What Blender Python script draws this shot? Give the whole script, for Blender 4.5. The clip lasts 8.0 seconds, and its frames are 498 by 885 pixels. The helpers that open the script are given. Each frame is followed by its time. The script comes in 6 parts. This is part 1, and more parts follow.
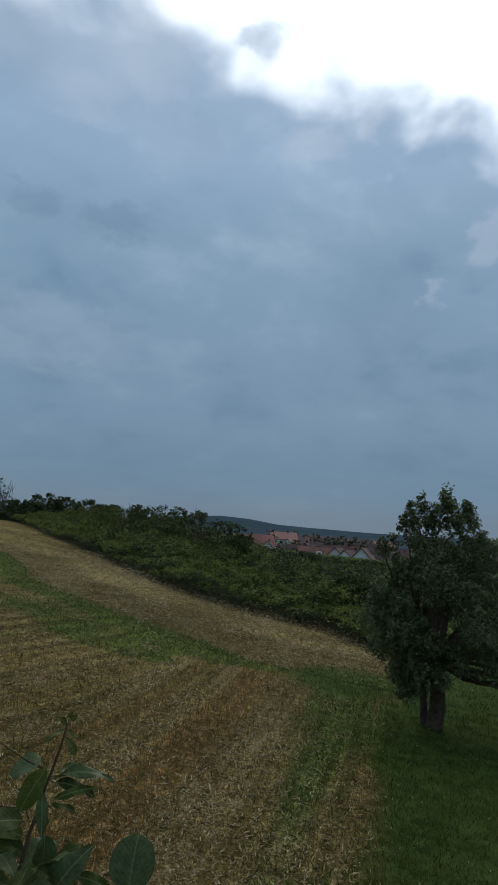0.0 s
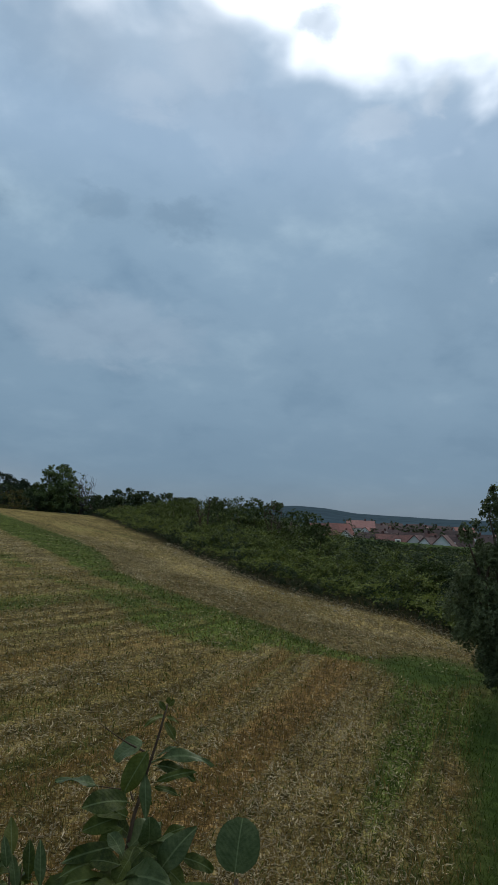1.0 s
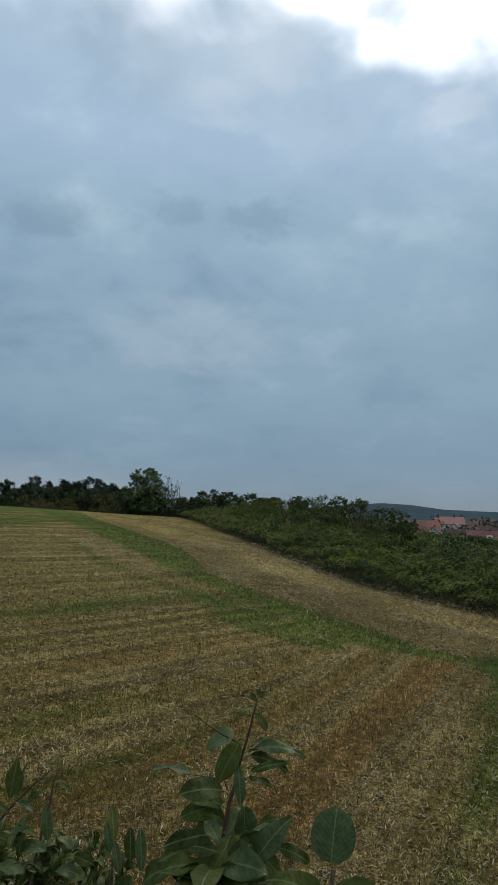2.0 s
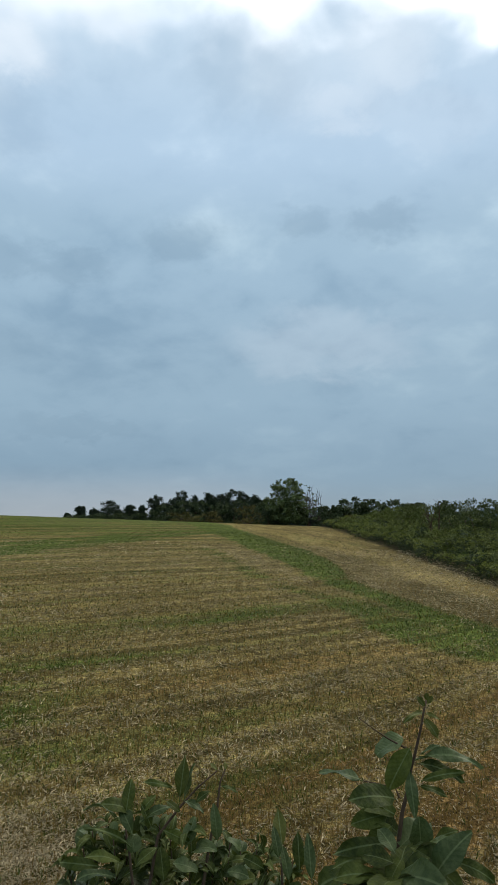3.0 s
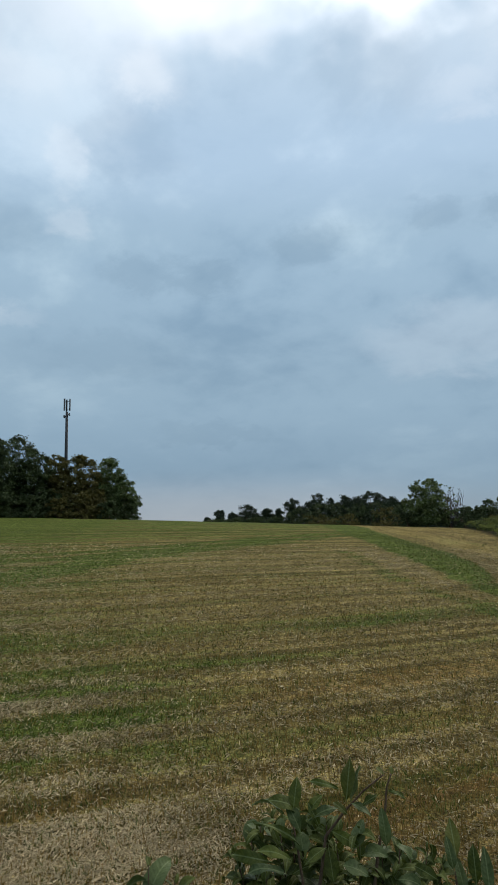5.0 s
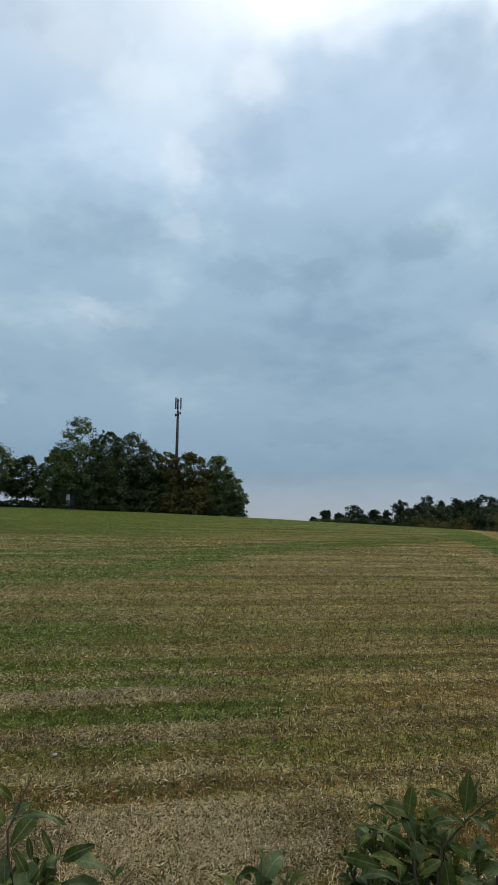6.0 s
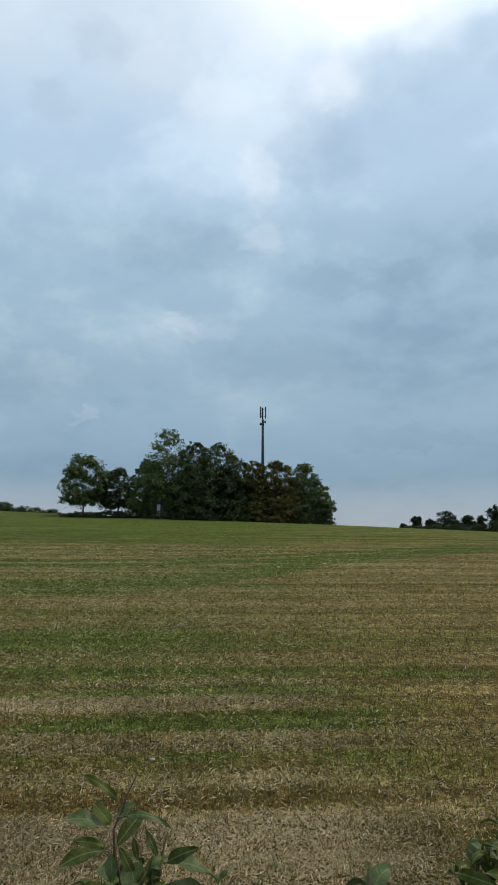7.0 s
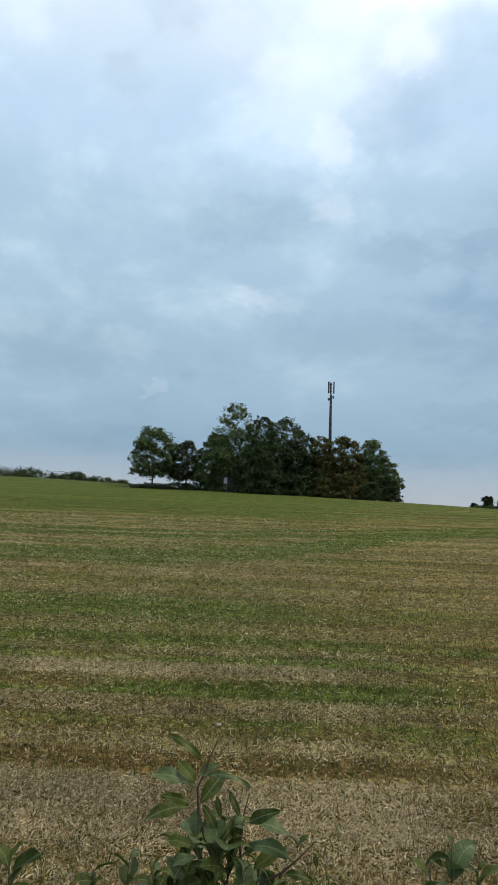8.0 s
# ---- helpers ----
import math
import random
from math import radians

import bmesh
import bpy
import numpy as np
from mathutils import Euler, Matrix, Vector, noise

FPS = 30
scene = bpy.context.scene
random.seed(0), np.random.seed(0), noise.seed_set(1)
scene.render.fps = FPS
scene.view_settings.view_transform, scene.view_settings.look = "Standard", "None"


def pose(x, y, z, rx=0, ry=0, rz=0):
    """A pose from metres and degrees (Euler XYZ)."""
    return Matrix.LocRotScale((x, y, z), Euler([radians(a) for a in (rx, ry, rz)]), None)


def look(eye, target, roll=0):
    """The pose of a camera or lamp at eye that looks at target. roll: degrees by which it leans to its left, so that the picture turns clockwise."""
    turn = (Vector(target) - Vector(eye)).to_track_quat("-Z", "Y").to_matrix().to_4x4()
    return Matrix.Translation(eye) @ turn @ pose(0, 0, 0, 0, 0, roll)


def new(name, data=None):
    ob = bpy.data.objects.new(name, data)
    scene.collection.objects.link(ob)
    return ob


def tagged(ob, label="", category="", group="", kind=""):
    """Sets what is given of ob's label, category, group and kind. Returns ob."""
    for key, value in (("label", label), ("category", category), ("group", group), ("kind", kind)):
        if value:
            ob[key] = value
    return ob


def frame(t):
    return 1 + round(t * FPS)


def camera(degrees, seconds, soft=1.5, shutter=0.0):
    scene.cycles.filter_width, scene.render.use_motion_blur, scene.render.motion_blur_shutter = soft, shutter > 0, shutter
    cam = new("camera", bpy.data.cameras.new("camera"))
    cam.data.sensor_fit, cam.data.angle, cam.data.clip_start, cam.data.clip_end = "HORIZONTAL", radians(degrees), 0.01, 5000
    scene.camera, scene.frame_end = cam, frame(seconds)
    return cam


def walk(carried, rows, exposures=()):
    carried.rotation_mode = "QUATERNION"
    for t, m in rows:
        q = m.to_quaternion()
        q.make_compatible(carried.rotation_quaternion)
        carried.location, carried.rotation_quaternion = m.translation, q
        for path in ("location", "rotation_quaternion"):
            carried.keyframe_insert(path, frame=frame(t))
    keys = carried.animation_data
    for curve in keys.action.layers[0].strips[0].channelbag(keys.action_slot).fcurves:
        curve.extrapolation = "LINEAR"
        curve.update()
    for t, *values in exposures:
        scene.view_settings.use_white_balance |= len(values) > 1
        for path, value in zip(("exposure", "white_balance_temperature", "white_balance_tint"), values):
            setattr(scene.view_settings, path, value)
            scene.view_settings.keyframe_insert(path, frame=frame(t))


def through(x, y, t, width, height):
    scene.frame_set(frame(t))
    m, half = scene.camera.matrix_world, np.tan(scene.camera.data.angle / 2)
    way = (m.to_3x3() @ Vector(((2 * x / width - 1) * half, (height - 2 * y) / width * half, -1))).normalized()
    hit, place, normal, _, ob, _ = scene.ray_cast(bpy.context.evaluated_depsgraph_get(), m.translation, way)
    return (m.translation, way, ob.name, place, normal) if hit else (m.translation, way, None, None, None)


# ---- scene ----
EXPOSURES = [(0.0, -0.63, 5900, 9), (0.5, -0.52, 5980, 9), (1.0, -0.44, 6080, 9), (2.5, -0.10, 6460, 9), (3.0, 0.05, 6500, 9), (3.5, 0.0, 6490, 9), (5.5, 0.02, 6480, 10), (7.5, 0.13, 6540, 10), (8.0, 0.28, 6560, 10)]
cam = camera(41.0, 8.0, soft=1.0)
EYE = 3.74
# seconds, place from the first eye, yaw, pitch, roll
ROWS = [
    (0, 0.000, 0.000, -0.000, 0.00, 7.92, -3.61),
    (0.5, -0.005, -0.005, -0.002, 3.31, 7.31, -2.89),
    (1, -0.015, 0.007, -0.006, 6.52, 6.75, -2.33),
    (1.2, -0.013, 0.008, -0.004, 7.80, 6.61, -2.09),
    (2.3, -0.017, 0.007, -0.022, 16.86, 6.52, -0.83),
    (2.5, -0.026, 0.013, -0.026, 19.36, 6.57, -0.57),
    (3, -0.032, 0.018, -0.028, 25.83, 7.20, 0.58),
    (3.5, -0.062, 0.024, -0.033, 30.95, 7.91, 0.66),
    (4, -0.052, 0.010, -0.030, 32.32, 8.34, 0.66),
    (4.2, -0.054, 0.006, -0.031, 33.34, 8.50, 0.85),
    (5.3, -0.062, 0.001, -0.033, 40.00, 7.50, 0.93),
    (5.5, -0.061, -0.004, -0.031, 42.33, 8.11, 0.56),
    (6, -0.072, -0.010, -0.034, 46.44, 7.56, -0.88),
    (6.5, -0.082, -0.005, -0.040, 50.54, 7.14, -1.17),
    (7, -0.090, -0.009, -0.045, 53.93, 8.18, -0.28),
    (7.5, -0.106, -0.018, -0.054, 56.15, 7.11, -1.20),
    (8, -0.112, -0.037, -0.051, 59.52, 5.89, -1.93),
]
walk(cam, [(t, pose(x, y, EYE + z, 90 + pitch, roll, yaw)) for t, x, y, z, yaw, pitch, roll in ROWS],
     exposures=EXPOSURES)

# ---- world and light ----
SUN = (0.15, 0.69, 0.71)
world = bpy.data.worlds.new("overcast_sky")
scene.world = world
world.use_nodes = True
wt = world.node_tree
wt.nodes.clear()


def wnode(kind, **props):
    n = wt.nodes.new(kind)
    for k, v in props.items():
        if k == "operation":
            n.operation = v
        elif k == "blend_type":
            n.blend_type = v
        elif k == "data_type":
            n.data_type = v
    return n


def wmath(op, a, b=0.0, clamp=False):
    n = wt.nodes.new("ShaderNodeMath")
    n.operation = op
    n.use_clamp = clamp
    for i, v in enumerate((a, b)):
        if isinstance(v, (int, float)):
            n.inputs[i].default_value = v
        else:
            wt.links.new(v, n.inputs[i])
    return n.outputs[0]


def wramp(fac, stops, interp="EASE"):
    n = wt.nodes.new("ShaderNodeValToRGB")
    n.color_ramp.interpolation = interp
    els = n.color_ramp.elements
    while len(els) < len(stops):
        els.new(0.5)
    for e, (p, c) in zip(els, stops):
        e.position = p
        e.color = (*c, 1) if len(c) == 3 else (c[0], c[0], c[0], 1)
    wt.links.new(fac, n.inputs[0])
    return n.outputs[0]


def wmix(fac, a, b, blend="MIX"):
    n = wt.nodes.new("ShaderNodeMix")
    n.data_type = "RGBA"
    n.blend_type = blend
    for sock, v in ((n.inputs[0], fac), (n.inputs[6], a), (n.inputs[7], b)):
        if isinstance(v, (int, float)):
            sock.default_value = v
        elif isinstance(v, tuple):
            sock.default_value = (*v, 1)
        else:
            wt.links.new(v, sock)
    return n.outputs[2]


def wnoise(vec, scale, detail, rough, distort=0.0):
    n = wt.nodes.new("ShaderNodeTexNoise")
    n.inputs["Scale"].default_value = scale
    n.inputs["Detail"].default_value = detail
    n.inputs["Roughness"].default_value = rough
    n.inputs["Distortion"].default_value = distort
    wt.links.new(vec, n.inputs["Vector"])
    return n.outputs["Fac"]


tc = wt.nodes.new("ShaderNodeTexCoord")
sep = wt.nodes.new("ShaderNodeSeparateXYZ")
wt.links.new(tc.outputs["Generated"], sep.inputs[0])
zup = wmath("MAXIMUM", sep.outputs[2], 0.0)
# a flat cloud deck: direction over height
den = wmath("ADD", zup, 0.36)
comb = wt.nodes.new("ShaderNodeCombineXYZ")
wt.links.new(wmath("DIVIDE", sep.outputs[0], den), comb.inputs[0])
wt.links.new(wmath("DIVIDE", sep.outputs[1], den), comb.inputs[1])
deck = comb.outputs[0]
big = wnoise(deck, 1.2, 3.0, 0.5, 0.2)
mid = wnoise(deck, 3.2, 6.0, 0.55, 0.3)
fine = wnoise(deck, 8.0, 6.0, 0.55, 0.1)
lump = wmath("ADD", wmath("MULTIPLY", big, 0.42), wmath("ADD", wmath("MULTIPLY", mid, 0.40), wmath("MULTIPLY", fine, 0.18)))
base = wramp(zup, [(0.0, (0.230, 0.305, 0.378)), (0.08, (0.228, 0.343, 0.455)), (0.20, (0.298, 0.430, 0.545)),
                   (0.40, (0.356, 0.506, 0.640)), (0.52, (0.460, 0.618, 0.785)), (0.62, (0.545, 0.695, 0.845)), (0.80, (0.66, 0.77, 0.87))])
bear = wmath("DIVIDE", wmath("ADD", wmath("ARCTAN2", wmath("MULTIPLY", sep.outputs[0], -1.0), sep.outputs[1]), math.pi), 2 * math.pi)
# a paler band low over the hill
low = wmath("MULTIPLY", wramp(zup, [(0.0, (1.0,)), (0.035, (0.75,)), (0.10, (0.0,))]), wramp(bear, [(0.54, (0.0,)), (0.60, (0.55,)), (0.72, (0.6,)), (0.9, (0.0,))]))
base = wmix(low, base, (0.47, 0.50, 0.545))
shade = wramp(lump, [(0.36, (0.70, 0.76, 0.81)), (0.5, (1.0, 1.0, 1.0)), (0.63, (1.36, 1.27, 1.19))])
calm = wmath("MULTIPLY", wmath("SUBTRACT", zup, 0.04), 3.2, True)
grey = wmix(wmath("ADD", 0.25, wmath("MULTIPLY", calm, 0.75)), base, wmix(1.0, base, shade, "MULTIPLY"))
# the sun stands behind the cloud: it glows round that place
dotn = wt.nodes.new("ShaderNodeVectorMath")
dotn.operation = "DOT_PRODUCT"
wt.links.new(tc.outputs["Generated"], dotn.inputs[0])
dotn.inputs[1].default_value = Vector(SUN).normalized()
near_sun = wmath("MULTIPLY", wmath("SUBTRACT", dotn.outputs["Value"], 0.62), 2.6, True)
# how high the thin, bright part of the cloud begins, by bearing
rim = [(-60, 28), (-20, 31.6), (-10, 35.0), (5, 37.6), (18, 39.5), (30, 40.5), (40, 37.5), (50, 33.0), (65, 32.0), (90, 33), (140, 36)]
edge = wramp(bear, [((b + 180) / 360, (math.sin(radians(e)),)) for b, e in rim], "B_SPLINE")
puff = wnoise(deck, 5.6, 3.5, 0.5, 0.2)
mix2 = wmath("ADD", wmath("MULTIPLY", puff, 0.65), wmath("MULTIPLY", lump, 0.35))
thin = wmath("ADD", wmath("SUBTRACT", zup, edge), wmath("MULTIPLY", wmath("SUBTRACT", mix2, 0.5), 0.40))
brk = wmath("MULTIPLY", wmath("ADD", thin, 0.042), wmath("ADD", 3.4, wmath("MULTIPLY", near_sun, 8.0)), True)
brk = wmath("MULTIPLY", wmath("MULTIPLY", brk, brk), wmath("SUBTRACT", 3.0, wmath("MULTIPLY", brk, 2.0)))
bright = wmix(near_sun, (0.66, 0.76, 0.865), (2.1, 2.12, 2.15))
cloud = wmix(brk, grey, bright)
# single clouds: darker and paler puffs of the deck by bearing, height, half width, half height (degrees) and strength
DARK_PUFFS = [(20.8, 25.3, 3.2, 1.5, 0.26), (14.2, 25.0, 3.2, 1.5, 0.28), (31.4, 24.0, 4.4, 2.2, 0.30), (46.4, 21.7, 3.4, 1.9, 0.24),
              (40.8, 21.2, 3.6, 1.7, 0.26), (60.5, 24.2, 6.5, 2.4, 0.20), (48.0, 31.0, 5.5, 3.2, 0.20), (25.5, 36.5, 6.5, 4.2, 0.24),
              (40.5, 8.3, 6.0, 1.0, 0.12), (75.5, 13.0, 8.0, 2.6, 0.16), (50.0, 15.0, 8.0, 2.2, 0.14), (-10.6, 20.0, 5.0, 4.5, 0.16),
              (0.9, 39.3, 2.6, 1.4, 0.45), (71.8, 33.8, 2.5, 1.8, 0.14), (67.4, 38.4, 4.0, 1.8, 0.15)]
PALE_PUFFS = [(46.7, 36.0, 3.0, 2.0, 0.40), (56.8, 35.3, 3.6, 2.0, 0.26), (37.6, 39.4, 3.4, 2.2, 0.35), (62.1, 37.4, 3.2, 2.0, 0.15),
              (53.3, 30.0, 2.0, 2.6, 0.34), (52.9, 25.6, 2.6, 1.6, 0.30), (60.7, 18.2, 2.6, 0.7, 0.16), (68.2, 9.8, 1.8, 0.6, 0.14),
              (19.0, 15.5, 9.0, 3.2, 0.22), (17.2, 33.4, 4.4, 1.8, 0.22), (-3.8, 32.0, 3.2, 1.5, 0.40), (-9.0, 33.6, 2.0, 1.2, 0.40),
              (-19.3, 24.8, 1.8, 2.2, 0.40), (-14.7, 21.0, 1.2, 1.0, 0.30), (59.5, 18.0, 4.0, 1.2, 0.15), (18.0, 36.0, 9.0, 4.5, 0.20), (12.0, 37.0, 4.5, 3.0, 0.28), (9.0, 32.0, 5.0, 2.5, 0.16), (45.8, 37.5, 4.0, 4.0, 0.15)]
degrees_round = wmath("MULTIPLY", wmath("SUBTRACT", bear, 0.5), 360.0)
degrees_up = wmath("MULTIPLY", wmath("ARCSINE", sep.outputs[2]), 180 / math.pi)
ragged = wmath("MULTIPLY", wmath("SUBTRACT", wnoise(deck, 7.0, 6.0, 0.62), 0.5), 9.0)
ragged_up = wmath("MULTIPLY", wmath("SUBTRACT", wnoise(deck, 9.5, 6.0, 0.62, 0.3), 0.5), 5.5)
dome_place = wt.nodes.new("ShaderNodeCombineXYZ")
wt.links.new(wmath("ADD", degrees_round, ragged), dome_place.inputs[0])
wt.links.new(wmath("ADD", degrees_up, ragged_up), dome_place.inputs[1])


def puffs(rows):
    """How thick the single clouds of a list stand, 0 to 1."""
    total = 0.0
    for b, e, w, h, k in rows:
        off = wt.nodes.new("ShaderNodeVectorMath")
        off.operation = "SUBTRACT"
        wt.links.new(dome_place.outputs[0], off.inputs[0])
        off.inputs[1].default_value = (b, e, 0)
        part_of = wt.nodes.new("ShaderNodeVectorMath")
        part_of.operation = "MULTIPLY"
        wt.links.new(off.outputs[0], part_of.inputs[0])
        part_of.inputs[1].default_value = (1 / w, 1 / h, 0)
        size_of = wt.nodes.new("ShaderNodeVectorMath")
        size_of.operation = "LENGTH"
        wt.links.new(part_of.outputs[0], size_of.inputs[0])
        soft_edge = wt.nodes.new("ShaderNodeMapRange")
        soft_edge.interpolation_type = "SMOOTHERSTEP"
        wt.links.new(size_of.outputs["Value"], soft_edge.inputs[0])
        for i, q in enumerate((0.35, 1.3, k, 0.0)):
            soft_edge.inputs[1 + i].default_value = q
        total = wmath("ADD", total, soft_edge.outputs[0])
    return total


cloud = wmix(puffs(DARK_PUFFS), cloud, wmix(1.0, wmix(0.5, cloud, base), (0.40, 0.48, 0.54), "MULTIPLY"))
cloud = wmix(puffs(PALE_PUFFS), cloud, wmix(0.35, (0.80, 0.84, 0.90), wmix(1.0, cloud, (1.5, 1.42, 1.34), "MULTIPLY")))
sky = wt.nodes.new("ShaderNodeTexSky")
sky.sky_type = "NISHITA"
sky.sun_disc = False
sky.sun_elevation = radians(45)
sky.sun_rotation = radians(12)
skyb = wmix(1.0, sky.outputs[0], (0.1, 0.1, 0.1), "MULTIPLY")
final = wmix(0.94, skyb, cloud)
bg = wt.nodes.new("ShaderNodeBackground")
wt.links.new(final, bg.inputs[0])
bg.inputs[1].default_value = 1.0
wo = wt.nodes.new("ShaderNodeOutputWorld")
wt.links.new(bg.outputs[0], wo.inputs[0])

sun_data = bpy.data.lights.new("sun", "SUN")
sun_data.energy = 1.1
sun_data.angle = radians(40)
sun_data.color = (1.0, 0.90, 0.74)
sun = new("sun", sun_data)
sun.matrix_world = look(tuple(60 * c for c in SUN), (0, 0, 0))

# ---- materials ----
def material(name):
    m = bpy.data.materials.new(name)
    m.use_nodes = True
    nt = m.node_tree
    return m, nt, nt.nodes["Principled BSDF"]


def n_new(nt, kind):
    return nt.nodes.new(kind)


def n_math(nt, op, a, b=0.0, clamp=False):
    n = nt.nodes.new("ShaderNodeMath")
    n.operation = op
    n.use_clamp = clamp
    for i, v in enumerate((a, b)):
        if isinstance(v, (int, float)):
            n.inputs[i].default_value = v
        else:
            nt.links.new(v, n.inputs[i])
    return n.outputs[0]


def n_mix(nt, fac, a, b, blend="MIX"):
    n = nt.nodes.new("ShaderNodeMix")
    n.data_type = "RGBA"
    n.blend_type = blend
    for sock, v in ((n.inputs[0], fac), (n.inputs[6], a), (n.inputs[7], b)):
        if isinstance(v, (int, float)):
            sock.default_value = v
        elif isinstance(v, tuple):
            sock.default_value = (*v, 1)
        else:
            nt.links.new(v, sock)
    return n.outputs[2]


def n_noise(nt, vec, scale, detail=4.0, rough=0.55, stretch=None):
    if stretch:
        mp = nt.nodes.new("ShaderNodeMapping")
        mp.inputs["Rotation"].default_value = (0, 0, stretch[3])
        mp.inputs["Scale"].default_value = stretch[:3]
        nt.links.new(vec, mp.inputs["Vector"])
        vec = mp.outputs[0]
    n = nt.nodes.new("ShaderNodeTexNoise")
    n.inputs["Scale"].default_value = scale
    n.inputs["Detail"].default_value = detail
    n.inputs["Roughness"].default_value = rough
    nt.links.new(vec, n.inputs["Vector"])
    return n.outputs["Fac"]


def n_range(nt, v, a, b, lo=0.0, hi=1.0):
    n = nt.nodes.new("ShaderNodeMapRange")
    n.interpolation_type = "SMOOTHSTEP"
    nt.links.new(v, n.inputs[0])
    for i, q in enumerate((a, b, lo, hi)):
        n.inputs[1 + i].default_value = q
    return n.outputs[0]


def n_attr(nt, name):
    n = nt.nodes.new("ShaderNodeAttribute")
    n.attribute_name = name
    return n.outputs["Fac"]


def n_place(nt):
    return nt.nodes.new("ShaderNodeTexCoord").outputs["Object"]


def leaf_material(name, dark, light, rough=0.55, through=0.25, per_object=False, dry=None):
    """Foliage: each leaf its own tone between dark and light, some light through it."""
    m, nt, p = material(name)
    if per_object:
        rnd = nt.nodes.new("ShaderNodeObjectInfo").outputs["Random"]
    else:
        rnd = nt.nodes.new("ShaderNodeNewGeometry").outputs["Random Per Island"]
    blotch = n_noise(nt, n_place(nt), 0.7 if not per_object else 9.0, 3.0)
    tone = n_math(nt, "ADD", n_math(nt, "MULTIPLY", rnd, 0.6), n_math(nt, "MULTIPLY", n_range(nt, blotch, 0.3, 0.7), 0.4))
    col = n_mix(nt, tone, dark, light)
    if dry:
        col = n_mix(nt, n_range(nt, rnd, 0.86, 0.98), col, dry)
    if per_object:
        # midrib and side veins of a large leaf
        xyz = nt.nodes.new("ShaderNodeSeparateXYZ")
        nt.links.new(n_place(nt), xyz.inputs[0])
        off = n_math(nt, "ABSOLUTE", xyz.outputs[1])
        rib = n_range(nt, off, 0.005, 0.020, 0.50, 0.0)
        wave = n_math(nt, "SINE", n_math(nt, "MULTIPLY", n_math(nt, "SUBTRACT", xyz.outputs[0], n_math(nt, "MULTIPLY", off, 0.9)), 62.0))
        vein = n_range(nt, wave, 0.80, 1.0)
        col = n_mix(nt, n_math(nt, "MAXIMUM", rib, n_math(nt, "MULTIPLY", vein, 0.05)), col, (0.20, 0.24, 0.10))
        relief = nt.nodes.new("ShaderNodeBump")
        relief.inputs["Strength"].default_value = 0.14
        relief.inputs["Distance"].default_value = 0.02
        nt.links.new(n_math(nt, "ADD", n_math(nt, "MULTIPLY", wave, 0.06), blotch), relief.inputs["Height"])
        nt.links.new(relief.outputs[0], p.inputs["Normal"])
    nt.links.new(col, p.inputs["Base Color"])
    p.inputs["Roughness"].default_value = rough
    p.inputs["Specular IOR Level"].default_value = 0.16
    tr = nt.nodes.new("ShaderNodeBsdfTranslucent")
    nt.links.new(col, tr.inputs[0])
    mx = nt.nodes.new("ShaderNodeMixShader")
    mx.inputs[0].default_value = through
    nt.links.new(p.outputs[0], mx.inputs[1])
    nt.links.new(tr.outputs[0], mx.inputs[2])
    nt.links.new(mx.outputs[0], nt.nodes["Material Output"].inputs[0])
    return m


def plain_material(name, a, b, scale, rough=0.8, bump=0.0, metal=0.0, per_object=0.0):
    """Two tones mixed by noise, with relief."""
    m, nt, p = material(name)
    place = n_place(nt)
    f = n_noise(nt, place, scale, 5.0, 0.6)
    g = n_noise(nt, place, scale * 0.13, 3.0, 0.5)
    fac = n_math(nt, "ADD", n_math(nt, "MULTIPLY", n_range(nt, f, 0.3, 0.7), 0.65), n_math(nt, "MULTIPLY", n_range(nt, g, 0.3, 0.7), 0.35))
    col = n_mix(nt, fac, a, b)
    if per_object:
        hs = nt.nodes.new("ShaderNodeHueSaturation")
        rnd = nt.nodes.new("ShaderNodeObjectInfo").outputs["Random"]
        nt.links.new(n_math(nt, "ADD", n_math(nt, "MULTIPLY", rnd, per_object), 1 - per_object / 2), hs.inputs["Value"])
        nt.links.new(col, hs.inputs["Color"])
        col = hs.outputs[0]
    nt.links.new(col, p.inputs["Base Color"])
    p.inputs["Roughness"].default_value = rough
    p.inputs["Metallic"].default_value = metal
    if bump:
        bn = nt.nodes.new("ShaderNodeBump")
        bn.inputs["Strength"].default_value = bump
        bn.inputs["Distance"].default_value = 0.02
        nt.links.new(f, bn.inputs["Height"])
        nt.links.new(bn.outputs[0], p.inputs["Normal"])
    return m


